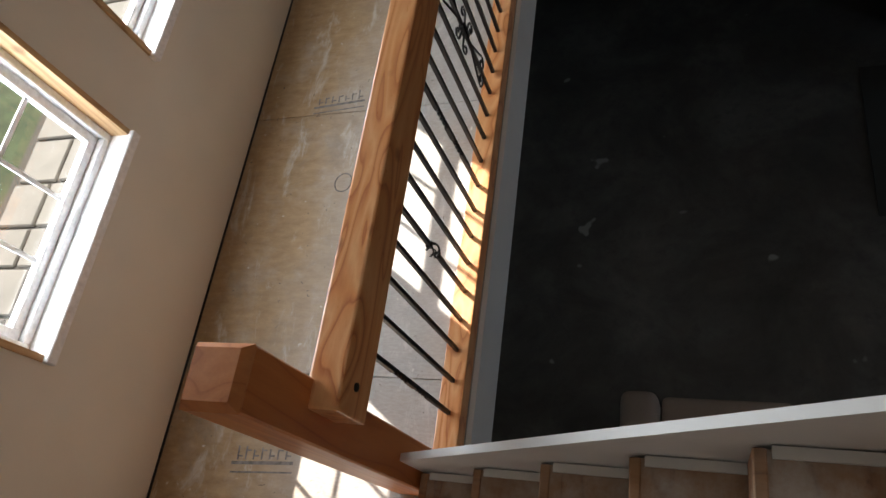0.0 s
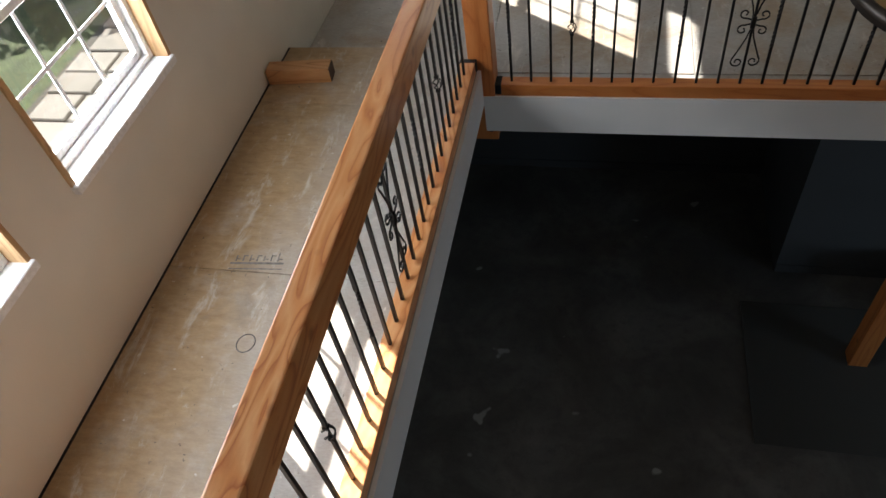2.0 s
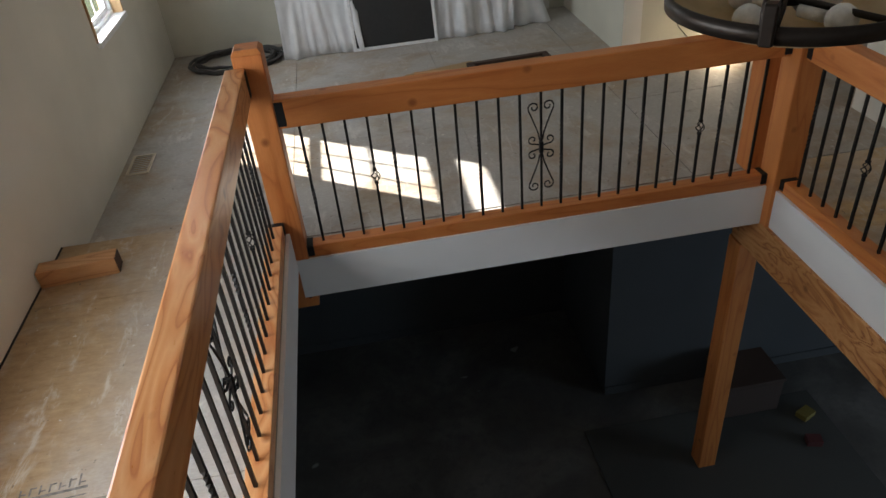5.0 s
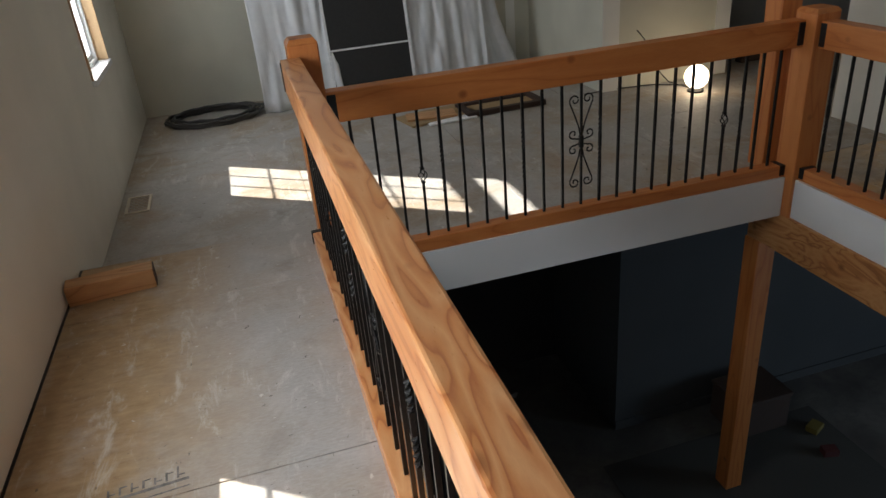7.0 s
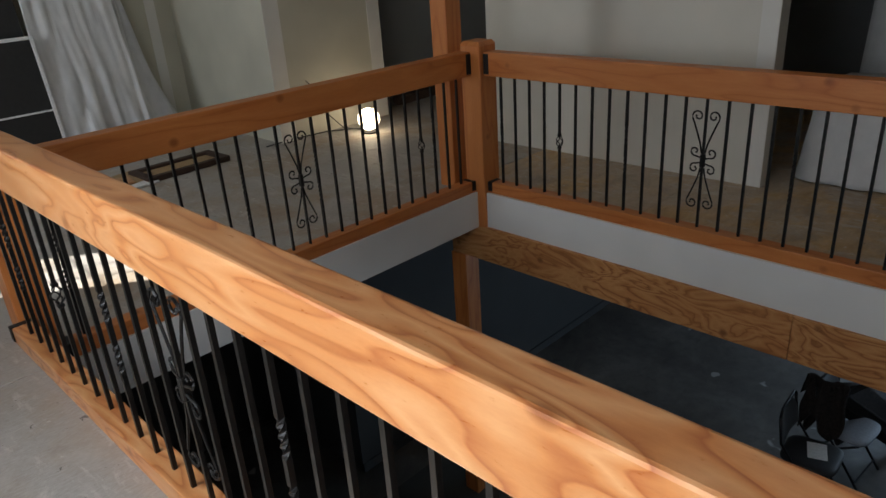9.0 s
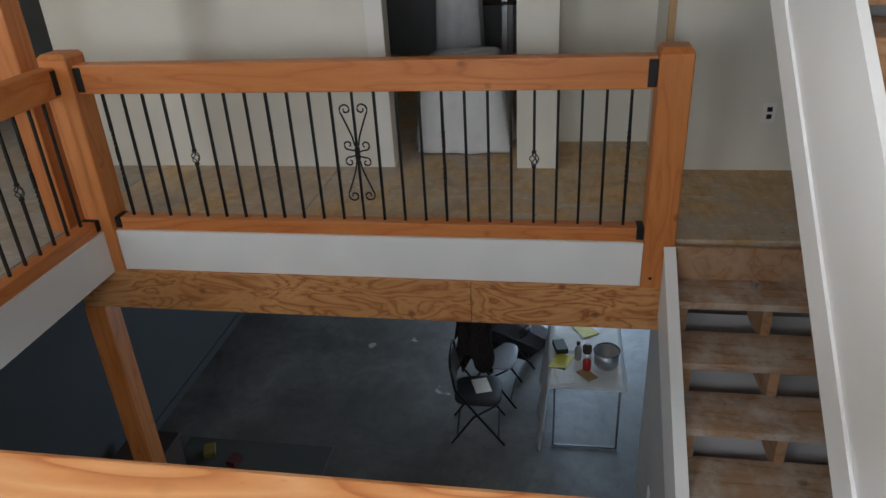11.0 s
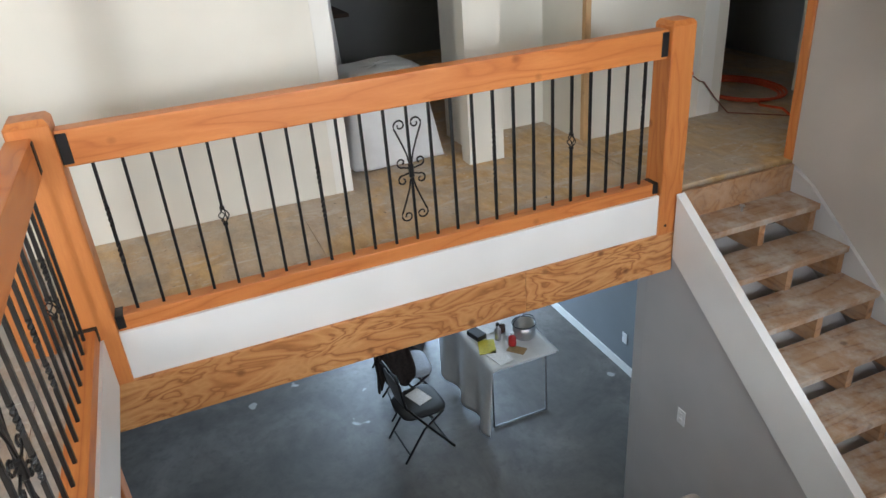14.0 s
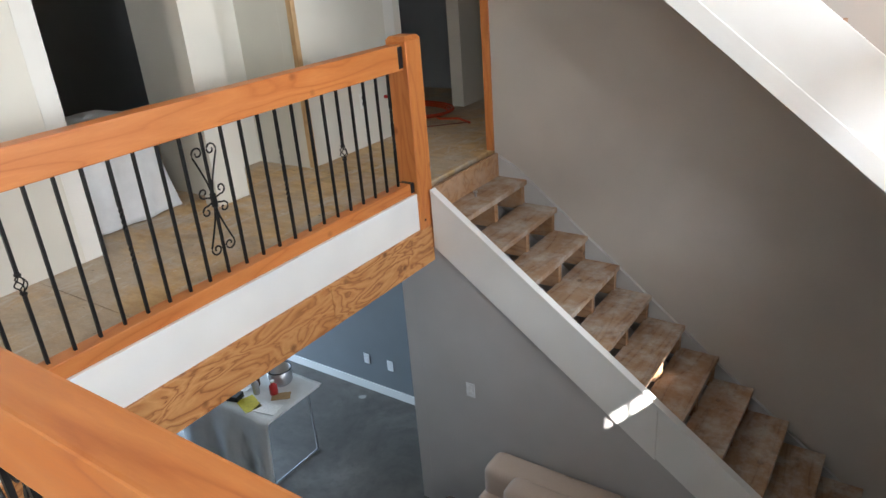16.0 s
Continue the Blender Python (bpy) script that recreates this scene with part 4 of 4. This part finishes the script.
while z < TOP - 0.03:
    turn = (k % 2) * math.pi / 2
    add_tube(bm, [(CH.x + 0.013 * math.cos(b * math.tau / 10) * math.cos(turn), CH.y + 0.013 * math.cos(b * math.tau / 10) * math.sin(turn), z + 0.022 + 0.026 * math.sin(b * math.tau / 10)) for b in range(10)], 0.0035, 5, True)
    z += 0.041
    k += 1
part("chain", bm, BRONZE, ch, "bronze chain", True)
part("canopy", lathe([(0.06, TOP - 0.03), (0.065, TOP - 0.001)], CH.x, CH.y, 20), BRONZE, ch)

# ---------------------------------------------------------------- east floor


def sheeted(name, cx, cy, w, d, h, label):
    def where(u, v):
        a = u * math.tau
        sq = 1 / max(abs(math.cos(a)), abs(math.sin(a))) ** 0.75
        grow = 0.78 + 0.28 * v + 0.04 * math.sin(9 * a + 3 * v) * v
        r = min(1.0, v * 9) if v < 0.11 else 1.0
        z = h * (1 - max(0.0, v - 0.1) / 0.9) + 0.02 * noise.noise((u * 6, v * 5, 1.0))
        return (cx + w / 2 * sq * grow * r * math.cos(a), cy + d / 2 * sq * grow * r * math.sin(a), NZ + max(0.004, z))
    return tagged(finish(name, cloth(48, 22, where), PLASTIC, smooth=True), label, "covered object")


sheeted("covered_machine", 4.45, 1.27, 0.62, 0.66, 0.62, "bulky object under a dusty plastic sheet in the doorway")
sheeted("covered_ladder", 5.6, 1.45, 0.4, 0.4, 1.5, "tall object under plastic in the dark room")
dd = thing("shelf_unit", "dark shelving standing in the unlit room", "shelf")
for x in (6.2, 6.9):
    part("upright", box(x, x + 0.05, 1.1, 1.15, NZ, 2.0), STEEL, dd)
for z in (0.5, 1.0, 1.5):
    part("shelf", box(6.2, 6.95, 0.95, 1.35, z, z + 0.03), BROWNC, dd)


def outlet(name, where, axis, sgn, label, cover=True):
    """A small wall plate facing along an axis."""
    t = thing(name, label, "outlet")
    plate = box(-0.036, 0.036, 0, 0.006, -0.058, 0.058, 0.002)
    m = Matrix.Translation(where) @ Matrix.Rotation({("y", 1): 0, ("y", -1): math.pi, ("x", -1): math.pi / 2, ("x", 1): -math.pi / 2}[(axis, sgn)], 4, "Z")
    bmesh.ops.transform(plate, matrix=m, verts=plate.verts)
    part("plate", plate, VINYL if cover else MUD, t, "white plate" if cover else "plaster-spattered plate")
    for z in (-0.022, 0.022):
        b = box(-0.015, 0.015, 0.0062, 0.009, z - 0.014, z + 0.014, 0.002)
        bmesh.ops.transform(b, matrix=m, verts=b.verts)
        part("socket", b, BRACKET if not cover else PAPER, t)
    return t


outlet("wall_outlet", (EX - 0.0005, -0.62, NZ + 0.36), "x", -1, "bare outlet in the cream wall", False)
outlet("wall_outlet", (2.57, 0.0505, -1.67), "y", 1, "white outlet on the grey stair wall")
outlet("wall_outlet", (4.17, LOWY + 0.0005, LZ + 0.37), "y", 1, "white outlet on the grey lower wall")
outlet("wall_outlet", (4.47, LOWY + 0.0005, LZ + 0.37), "y", 1, "white outlet on the grey lower wall")
cord = thing("extension_cord", "thin reddish cord plugged into the cream wall", "cord")
part("plug", box(EX - 0.035, EX - 0.002, -0.90, -0.875, NZ + 0.325, NZ + 0.35, 0.005), RED, cord, "red plug")
part("cable", tube([(EX - 0.04, -0.89, NZ + 0.32), (EX - 0.05, -0.94, NZ + 0.28), (EX - 0.03, -1.0, NZ + 0.26), (EX - 0.05, -1.10, NZ + 0.13), (EX - 0.10, -1.19, NZ + 0.015), (EX - 0.25, -1.35, NZ + 0.012), (EX - 0.4, -1.49, NZ + 0.012)], 0.005, 6), plain("rust_cable", (0.22, 0.075, 0.05), 0.6), cord, "reddish cable", True)
hose = thing("air_hose", "orange hose lying on the floor of the far doorway", "hose")
bm = bmesh.new()
for k in range(3):
    add_tube(bm, [(4.18 + (0.34 + 0.03 * k) * math.cos(a * math.tau / 28), -1.68 + (0.26 + 0.02 * k) * math.sin(a * math.tau / 28), NZ + 0.012 + 0.013 * k) for a in range(28)], 0.011, 6, True)
part("coil", bm, ORANGE, hose, smooth=True)
part("tail", tube([(3.90, -1.60, NZ + 0.012), (3.78, -1.52, NZ + 0.012), (3.62, -1.58, NZ + 0.012), (3.44, -1.48, NZ + 0.012)], 0.010, 6), ORANGE, hose, smooth=True)
trash = thing("tool_case", "dark red case standing in the unlit room", "case")
part("case", box(5.1, 5.5, -2.3, -2.0, NZ, NZ + 0.5, 0.03, 2), BROWNC, trash)
part("handle", tube([(5.2, -2.15, NZ + 0.5), (5.2, -2.15, NZ + 0.56), (5.4, -2.15, NZ + 0.56), (5.4, -2.15, NZ + 0.5)], 0.012, 6), BRACKET, trash)
seam = [box(EX - 0.004, EX - 0.0002, -1.10, -0.98, NZ, 2.7)]
structure("plaster_band", seam[0], MUD, "white plastered seam on the cream wall", "trim")
structure("door_edge_plaster", box(EX - 0.004, EX - 0.0002, 1.682, 1.79, NZ, 2.7), MUD, "white plastered corner beside the dark doorway", "trim")

# ---------------------------------------------------------------- lower room
LEGGREY = plain("dull_grey_steel", (0.16, 0.16, 0.165), 0.5, 0.5, 80)
tx0, tx1, ty0, ty1, tz = 4.17, 5.37, 0.02, 0.63, LZ + 0.74
table = thing("folding_table", "folding table with thin steel legs in the lower room", "table")
part("tabletop", box(tx0, tx1, ty0, ty1, tz - 0.035, tz, 0.008, 2), VINYL, table)
for x in (tx0 + 0.12, tx1 - 0.12):
    part("leg_frame", tube([(x, ty0 + 0.04, tz - 0.035), (x, ty0 + 0.04, LZ + 0.012), (x, ty1 - 0.04, LZ + 0.012), (x, ty1 - 0.04, tz - 0.035)], 0.011, 8), LEGGREY, table, "bent steel leg", True)


def cover(u, v):
    """Plastic table cover: flat on top, hanging down one long side and one end."""
    x = tx0 - 0.02 + (tx1 - tx0 + 0.04) * u
    s = v * 1.32
    w = ty1 - ty0 + 0.01
    if s < w:
        return (x, ty0 - 0.005 + s, tz + 0.003 + 0.002 * math.sin(u * 40 + v * 30))
    drop = s - w
    f = drop / 0.66
    return (x - 0.05 * f * math.sin(u * 3), ty0 - 0.005 + w + 0.012 + f * (0.035 * math.sin(u * 17) + 0.05), tz + 0.003 - drop)


tagged(finish("table_cover", cloth(40, 30, cover), PLASTIC, smooth=True), "clear plastic cover draped over the folding table", "table cover")


def bottle(name, x, y, r, h, mat, cap, label):
    t = thing(name, label, "bottle")
    z = tz + 0.006
    part("body", lathe([(r * 0.9, z), (r, z + 0.01), (r, z + h * 0.7), (r * 0.5, z + h * 0.85), (r * 0.45, z + h)], x, y, 14), mat, t, smooth=True)
    part("cap", lathe([(r * 0.52, z + h), (r * 0.52, z + h * 1.14)], x, y, 12), cap, t)
    return t


bottle("jar", 4.40, 0.33, 0.035, 0.12, RED, VINYL, "jar of red liquid on the table")
bottle("bottle", 4.54, 0.40, 0.03, 0.15, STEEL, BRACKET, "small clear bottle on the table")
bottle("jar", 4.64, 0.32, 0.04, 0.09, BROWNC, VINYL, "dark jar on the table")
pot = thing("pot", "steel pot with a wire handle on the table", "pot")
z = tz + 0.006
part("body", lathe([(0.085, z), (0.10, z + 0.02), (0.105, z + 0.14), (0.098, z + 0.14), (0.092, z + 0.02), (0.001, z + 0.015)], 4.48, 0.17, 24), STEEL, pot, smooth=True)
part("rim", tube([(4.48 + 0.105 * math.cos(k * math.tau / 24), 0.17 + 0.105 * math.sin(k * math.tau / 24), z + 0.141) for k in range(24)], 0.005, 6, True), BRACKET, pot, smooth=True)
part("wire_handle", tube([(4.48, 0.17 + 0.107 * math.cos(math.pi * k / 10), z + 0.14 + 0.08 * math.sin(math.pi * k / 10)) for k in range(11)], 0.003, 5), BRACKET, pot)
for x, y, w, d, turn, mat, lab in ((4.29, 0.51, 0.22, 0.14, 12, PAPER, "white folded paper on the table"), (4.48, 0.54, 0.22, 0.15, -20, YELLOW, "yellow leaflet on the table"), (4.77, 0.47, 0.25, 0.18, 8, PAPER, "sheet of paper on the table"), (5.02, 0.35, 0.3, 0.16, 30, YELLOW, "yellow packet on the table"), (4.32, 0.33, 0.16, 0.10, 40, CARD, "small card on the table")):
    slab_thing("paper", x, y, w, d, 0.004, tz + 0.008, turn, mat, lab, "paper")
slab_thing("tool_pouch", 4.67, 0.55, 0.16, 0.10, 0.05, tz + 0.008, 15, BLACKV, "black pouch on the table", "pouch")


def folding_chair(m, seat_mat, label):
    t = thing("folding_chair", label, "chair")

    def p(name, bm, mat, lab="", smooth=False):
        bmesh.ops.transform(bm, matrix=m, verts=bm.verts)
        return part(name, bm, mat, t, lab, smooth)

    # x forward, y across
    for s in (-1, 1):
        y = 0.20 * s
        p("rear_tube", tube([(-0.20, y, 0.82), (-0.17, y, 0.60), (0.02, y, 0.32), (0.24, y, 0.008)], 0.011, 8), BRACKET, "black steel tube", True)
        p("front_tube", tube([(-0.22, y * 0.93, 0.008), (-0.02, y * 0.93, 0.30), (0.17, y * 0.93, 0.43)], 0.010, 8), BRACKET, "black steel tube", True)
    p("top_tube", tube([(-0.20, -0.20, 0.82), (-0.205, -0.15, 0.87), (-0.205, 0.15, 0.87), (-0.20, 0.20, 0.82)], 0.011, 8), BRACKET, "black steel tube", True)
    p("stretcher", tube([(0.19, -0.20, 0.08), (0.19, 0.20, 0.08)], 0.008, 6), BRACKET)
    p("stretcher", tube([(-0.17, -0.186, 0.08), (-0.17, 0.186, 0.08)], 0.008, 6), BRACKET)

    def back(u, v):
        y = (-0.19 + 0.38 * u) * (1 - 0.22 * max(0.0, v - 0.45) ** 2 / 0.3)
        return (-0.16 - 0.045 * v - 0.02 * math.cos((u - 0.5) * math.pi), y, 0.58 + 0.27 * v - 0.05 * abs(2 * u - 1) ** 3 * v)
    p("backrest", cloth(12, 10, back, 0.012), LEGGREY, "curved grey backrest with rounded corners", True)
    bm = bmesh.new()
    rows = []
    for inset, z in ((0.03, 0.423), (0.0, 0.435), (0.0, 0.452), (0.02, 0.463), (0.06, 0.4665)):
        ring = []
        for k in range(28):
            ca, sa = math.cos(k * math.tau / 28), math.sin(k * math.tau / 28)
            x = math.copysign(abs(ca) ** 0.5, ca)
            ring.append(bm.verts.new((0.015 + (0.205 - inset) * x, (0.20 - inset) * (1 + 0.07 * x) * math.copysign(abs(sa) ** 0.5, sa), z)))
        rows.append(ring)
    for lower, upper in zip(rows, rows[1:]):
        for k in range(28):
            bm.faces.new((lower[k], lower[(k + 1) % 28], upper[(k + 1) % 28], upper[k]))
    bm.faces.new(rows[-1])
    bm.faces.new(rows[0][::-1])
    p("seat", bm, seat_mat, "padded seat", True)
    return t


PALESEAT = plain("pale_blue_seat", (0.34, 0.37, 0.43), 0.6)
CH1 = pose(4.42, 1.26, LZ, 0, 0, -86)
folding_chair(CH1, BLACKV, "black folding chair with a padded seat")
folding_chair(pose(4.96, 1.16, LZ, 0, 0, -95), PALESEAT, "folding chair with a pale seat beside the table")
folding_chair(pose(5.52, 1.06, LZ, 0, 0, -80), BLACKV, "folding chair at the far end of the table")


def jacket(u, v):
    a = -0.25 + 0.5 * u
    drop = abs(v - 0.45)
    return (4.80 + 0.5 * (v - 0.45) * 0.35 + 0.03 * math.sin(9 * u), 1.31 + a * 0.6 + 0.03 * noise.noise((u * 5, v * 5, 2)), LZ + 0.92 - 0.95 * drop * (1 + 0.25 * math.sin(7 * u + v)))


tagged(finish("jacket", cloth(22, 26, jacket, 0.02), plain("dark_jacket_cloth", (0.022, 0.015, 0.013), 0.9, 0.0, 40, 0.5), smooth=True), "dark brown jacket thrown over a chair", "jacket")
slab_thing("paper", 4.46, 1.22, 0.20, 0.14, 0.004, LZ + 0.4665, 20, PAPER, "white paper lying on the chair seat", "paper")
tagged(finish("rug", box(2.0, 4.06, 2.50, 3.85, LZ + 0.001, LZ + 0.012, 0.004), RUG), "dark grey rug on the lower floor", "rug")


def sofa():
    t = thing("sofa", "beige upholstered sofa against the grey stair wall", "sofa")
    x0, x1, y0, y1 = 0.28, 2.35, 0.10, 0.98

    def soft(name, b, bev, lab=""):
        return part(name, box(*b, bev, 4), BEIGE, t, lab, True)
    soft("base", (x0 + 0.1, x1 - 0.1, y0 + 0.02, y1 - 0.03, LZ + 0.06, LZ + 0.34), 0.03)
    soft("back", (x0 + 0.02, x1 - 0.02, y0, y0 + 0.24, LZ + 0.12, LZ + 0.85), 0.07)
    soft("arm", (x0, x0 + 0.24, y0 + 0.03, y1, LZ + 0.06, LZ + 0.64), 0.08)
    soft("arm", (x1 - 0.24, x1, y0 + 0.03, y1, LZ + 0.06, LZ + 0.64), 0.08)
    for k in range(2):
        xa = x0 + 0.25 + 0.785 * k
        soft("seat_cushion", (xa, xa + 0.775, y0 + 0.25, y1, LZ + 0.345, LZ + 0.50), 0.05)
        soft("back_cushion", (xa, xa + 0.775, y0 + 0.20, y0 + 0.40, LZ + 0.505, LZ + 0.88), 0.07)
    for x in (x0 + 0.15, x1 - 0.15):
        for y in (y0 + 0.08, y1 - 0.1):
            part("foot", box(x - 0.03, x + 0.03, y - 0.03, y + 0.03, LZ, LZ + 0.062, 0.005), BROWNC, t)
    return t


sofa()
pouf = thing("ottoman", "dark brown ottoman beside the sofa", "ottoman")
part("cushion", box(2.37, 2.68, 0.28, 0.76, LZ + 0.05, LZ + 0.42, 0.05, 3), BROWNC, pouf, smooth=True)
for x in (2.43, 2.62):
    for y in (0.34, 0.70):
        part("foot", box(x - 0.02, x + 0.02, y - 0.02, y + 0.02, LZ, LZ + 0.06), BRACKET, pouf)

# dim clutter on the lower floor north of the well
box_a = thing("storage_box", "dark box standing on the lower floor", "box")
part("body", box(3.2, 3.7, 3.7, 4.1, LZ + 0.013, LZ + 0.35, 0.01), BROWNC, box_a)
part("lid", box(3.19, 3.71, 3.69, 4.11, LZ + 0.351, LZ + 0.385, 0.008), BROWNC, box_a)
slab_thing("yellow_bag", 3.88, 3.58, 0.14, 0.10, 0.05, LZ + 0.013, 25, plain("dull_yellow_cloth", (0.20, 0.15, 0.03), 0.8, 0.0, 60), "dull yellow bag on the rug", "bag")
slab_thing("red_box", 3.78, 3.30, 0.12, 0.09, 0.06, LZ + 0.013, -15, plain("dull_red_card", (0.09, 0.02, 0.018), 0.8, 0.0, 60), "small dark red box on the rug", "box")
# coloured near-black like its wall, for the shade down here
structure("baseboard_north", box(WX, 8.0, 5.486, 5.499, LZ, LZ + 0.09), SHADEWALL, "lower room baseboard, shade put into its colour", "trim")

# lower garden door
gd = thing("door_1", "white glazed garden door lighting the lower room", "door", kind="structure")
for b in ((-0.75, -0.68), (0.165, 0.235), (1.08, 1.15)):
    part("stile", box(8.02, 8.08, b[0], b[1], LZ + 0.02, LZ + 1.96, 0.004), VINYL, gd)
for z in (LZ + 0.02, LZ + 1.88):
    for ya, yb in ((-0.679, 0.164), (0.236, 1.079)):
        part("rail", box(8.02, 8.08, ya, yb, z, z + 0.08, 0.004), VINYL, gd)
for ya, yb in ((-0.679, 0.164), (0.236, 1.079)):
    pane = part("pane", box(8.045, 8.051, ya, yb, LZ + 0.101, LZ + 1.879), GLASS, gd)
    pane.visible_shadow = False

# ---------------------------------------------------------------- outside
GRASS = plain("dry_grass", (0.045, 0.06, 0.022), 0.95, 0.0, 6, 0.4)
structure("ground", box(-160, 160, -160, 160, -3.10, -3.04), GRASS, "dry grass ground around the house", "ground")
bank = structure("garden_bank", box(-9.5, -2.2, -6, 12, -3.04, -0.66), GRASS, "raised grassy bank beside the windows", "ground")
STONE = Mat("tan_flagstone", 0.85)
sn = STONE.noise(STONE.coords(), 5, 5)
oi = STONE.add("ShaderNodeObjectInfo")
STONE.colour(STONE.mix(0.5, STONE.ramp(sn, [(0.3, (0.15, 0.14, 0.12)), (0.7, (0.25, 0.23, 0.20))]), STONE.ramp(oi.outputs["Random"], [(0.0, (0.13, 0.12, 0.10)), (1.0, (0.27, 0.25, 0.22))])))
patio = structure("patio", box(-3.6, -2.2, -1.5, 5.5, -0.655, -0.62), plain("sand_joint", (0.06, 0.055, 0.045), 0.95), "sand bed of a stone patio", "pavement")
random.seed(11)
y = -1.45
while y < 5.3:
    x = -3.55 + random.uniform(0, 0.15)
    hh = random.uniform(0.26, 0.36)
    while x < -2.5:
        w = random.uniform(0.28, 0.5)
        part("paving_stone", box(x, min(x + w, -2.22), y, y + hh - 0.02, -0.64, -0.60 + random.uniform(0, 0.008), 0.01), STONE.m, patio)
        x += w + 0.02
    y += hh
SHINGLE = Mat("grey_shingle", 0.9)
bt = SHINGLE.add("ShaderNodeTexBrick", Scale=3.0)
bt.inputs["Color1"].default_value, bt.inputs["Color2"].default_value, bt.inputs["Mortar"].default_value = (0.16, 0.17, 0.19, 1), (0.24, 0.25, 0.27, 1), (0.08, 0.08, 0.09, 1)
SHINGLE.join(SHINGLE.coords(), bt.inputs["Vector"])
SHINGLE.colour(bt.outputs[0])
shed = thing("shed", "low garden shed with a grey shingle roof beyond the patio", "shed")
part("roof", prism([(-9.3, -0.10), (-5.6, -0.25), (-5.6, -0.18), (-7.4, 0.75), (-9.3, -0.03)], "y", -3.5, 3.2), SHINGLE.m, shed, "grey shingle roof")
part("wall", box(-9.0, -5.9, -3.2, 2.9, -0.66, -0.17), CARD, shed)

LEAF = Mat("leaf_green", 0.7)
li = LEAF.add("ShaderNodeObjectInfo")
ln = LEAF.noise(LEAF.coords(), 3, 3)
LEAF.colour(LEAF.ramp(ln, [(0.3, (0.03, 0.05, 0.015)), (0.7, (0.09, 0.13, 0.04))]))
BARK = plain("grey_bark", (0.10, 0.085, 0.07), 0.95, 0.0, 15)


def tree(x, y, z, h, seed):
    random.seed(seed)
    t = thing("tree", "leafy green garden tree beyond the patio", "tree", "garden trees")
    bm = bmesh.new()
    add_tube(bm, [(x, y, z), (x + 0.1, y, z + h * 0.3), (x - 0.05, y + 0.1, z + h * 0.6), (x, y, z + h * 0.9)], 0.14, 8, False, lambda f: 1 - 0.8 * f)
    for k in range(9):
        a, zz = random.uniform(0, math.tau), z + h * random.uniform(0.35, 0.8)
        r = h * random.uniform(0.18, 0.32)
        add_tube(bm, [(x, y, zz), (x + 0.5 * r * math.cos(a), y + 0.5 * r * math.sin(a), zz + 0.35 * r), (x + r * math.cos(a), y + r * math.sin(a), zz + 0.8 * r)], 0.045, 5, False, lambda f: 1 - 0.75 * f)
    part("trunk", bm, BARK, t)
    verts, faces = [], []
    for k in range(2600):
        a, b = random.uniform(0, math.tau), random.uniform(-1, 1)
        rr = h * 0.36 * random.uniform(0.35, 1.0) * (0.75 + 0.35 * noise.noise((math.cos(a) * 1.7 + seed, math.sin(a) * 1.7, b * 2)))
        c = Vector((x + rr * math.cos(a) * math.sqrt(1 - b * b), y + rr * math.sin(a) * math.sqrt(1 - b * b), z + h * 0.66 + rr * b))
        e = Euler((random.uniform(0, 6), random.uniform(0, 6), random.uniform(0, 6))).to_matrix()
        s = random.uniform(0.06, 0.13)
        i = len(verts)
        verts += [c + e @ Vector(p) * s for p in ((-1, 0, 0), (0, -0.5, 0.1), (1, 0, 0), (0, 0.5, 0.1))]
        faces.append((i, i + 1, i + 2, i + 3))
    me = bpy.data.meshes.new("crown")
    me.from_pydata(verts, [], faces)
    me.materials.append(LEAF.m)
    cr = new("crown", me)
    cr.parent = t
    tagged(cr, "ragged green crown of small leaves")


tree(-6.6, 6.9, -0.66, 3.4, 21)
tree(-8.6, 4.6, -0.66, 3.8, 22)
tree(-5.6, 9.3, -0.66, 3.6, 23)
tree(-11.5, -3.2, -3.04, 4.6, 3)
tree(-12.5, -6.5, -3.04, 5.2, 5)
tree(-7.6, -6.5, -3.04, 4.4, 8)
tree(14.0, -2.0, -3.04, 5.0, 13)
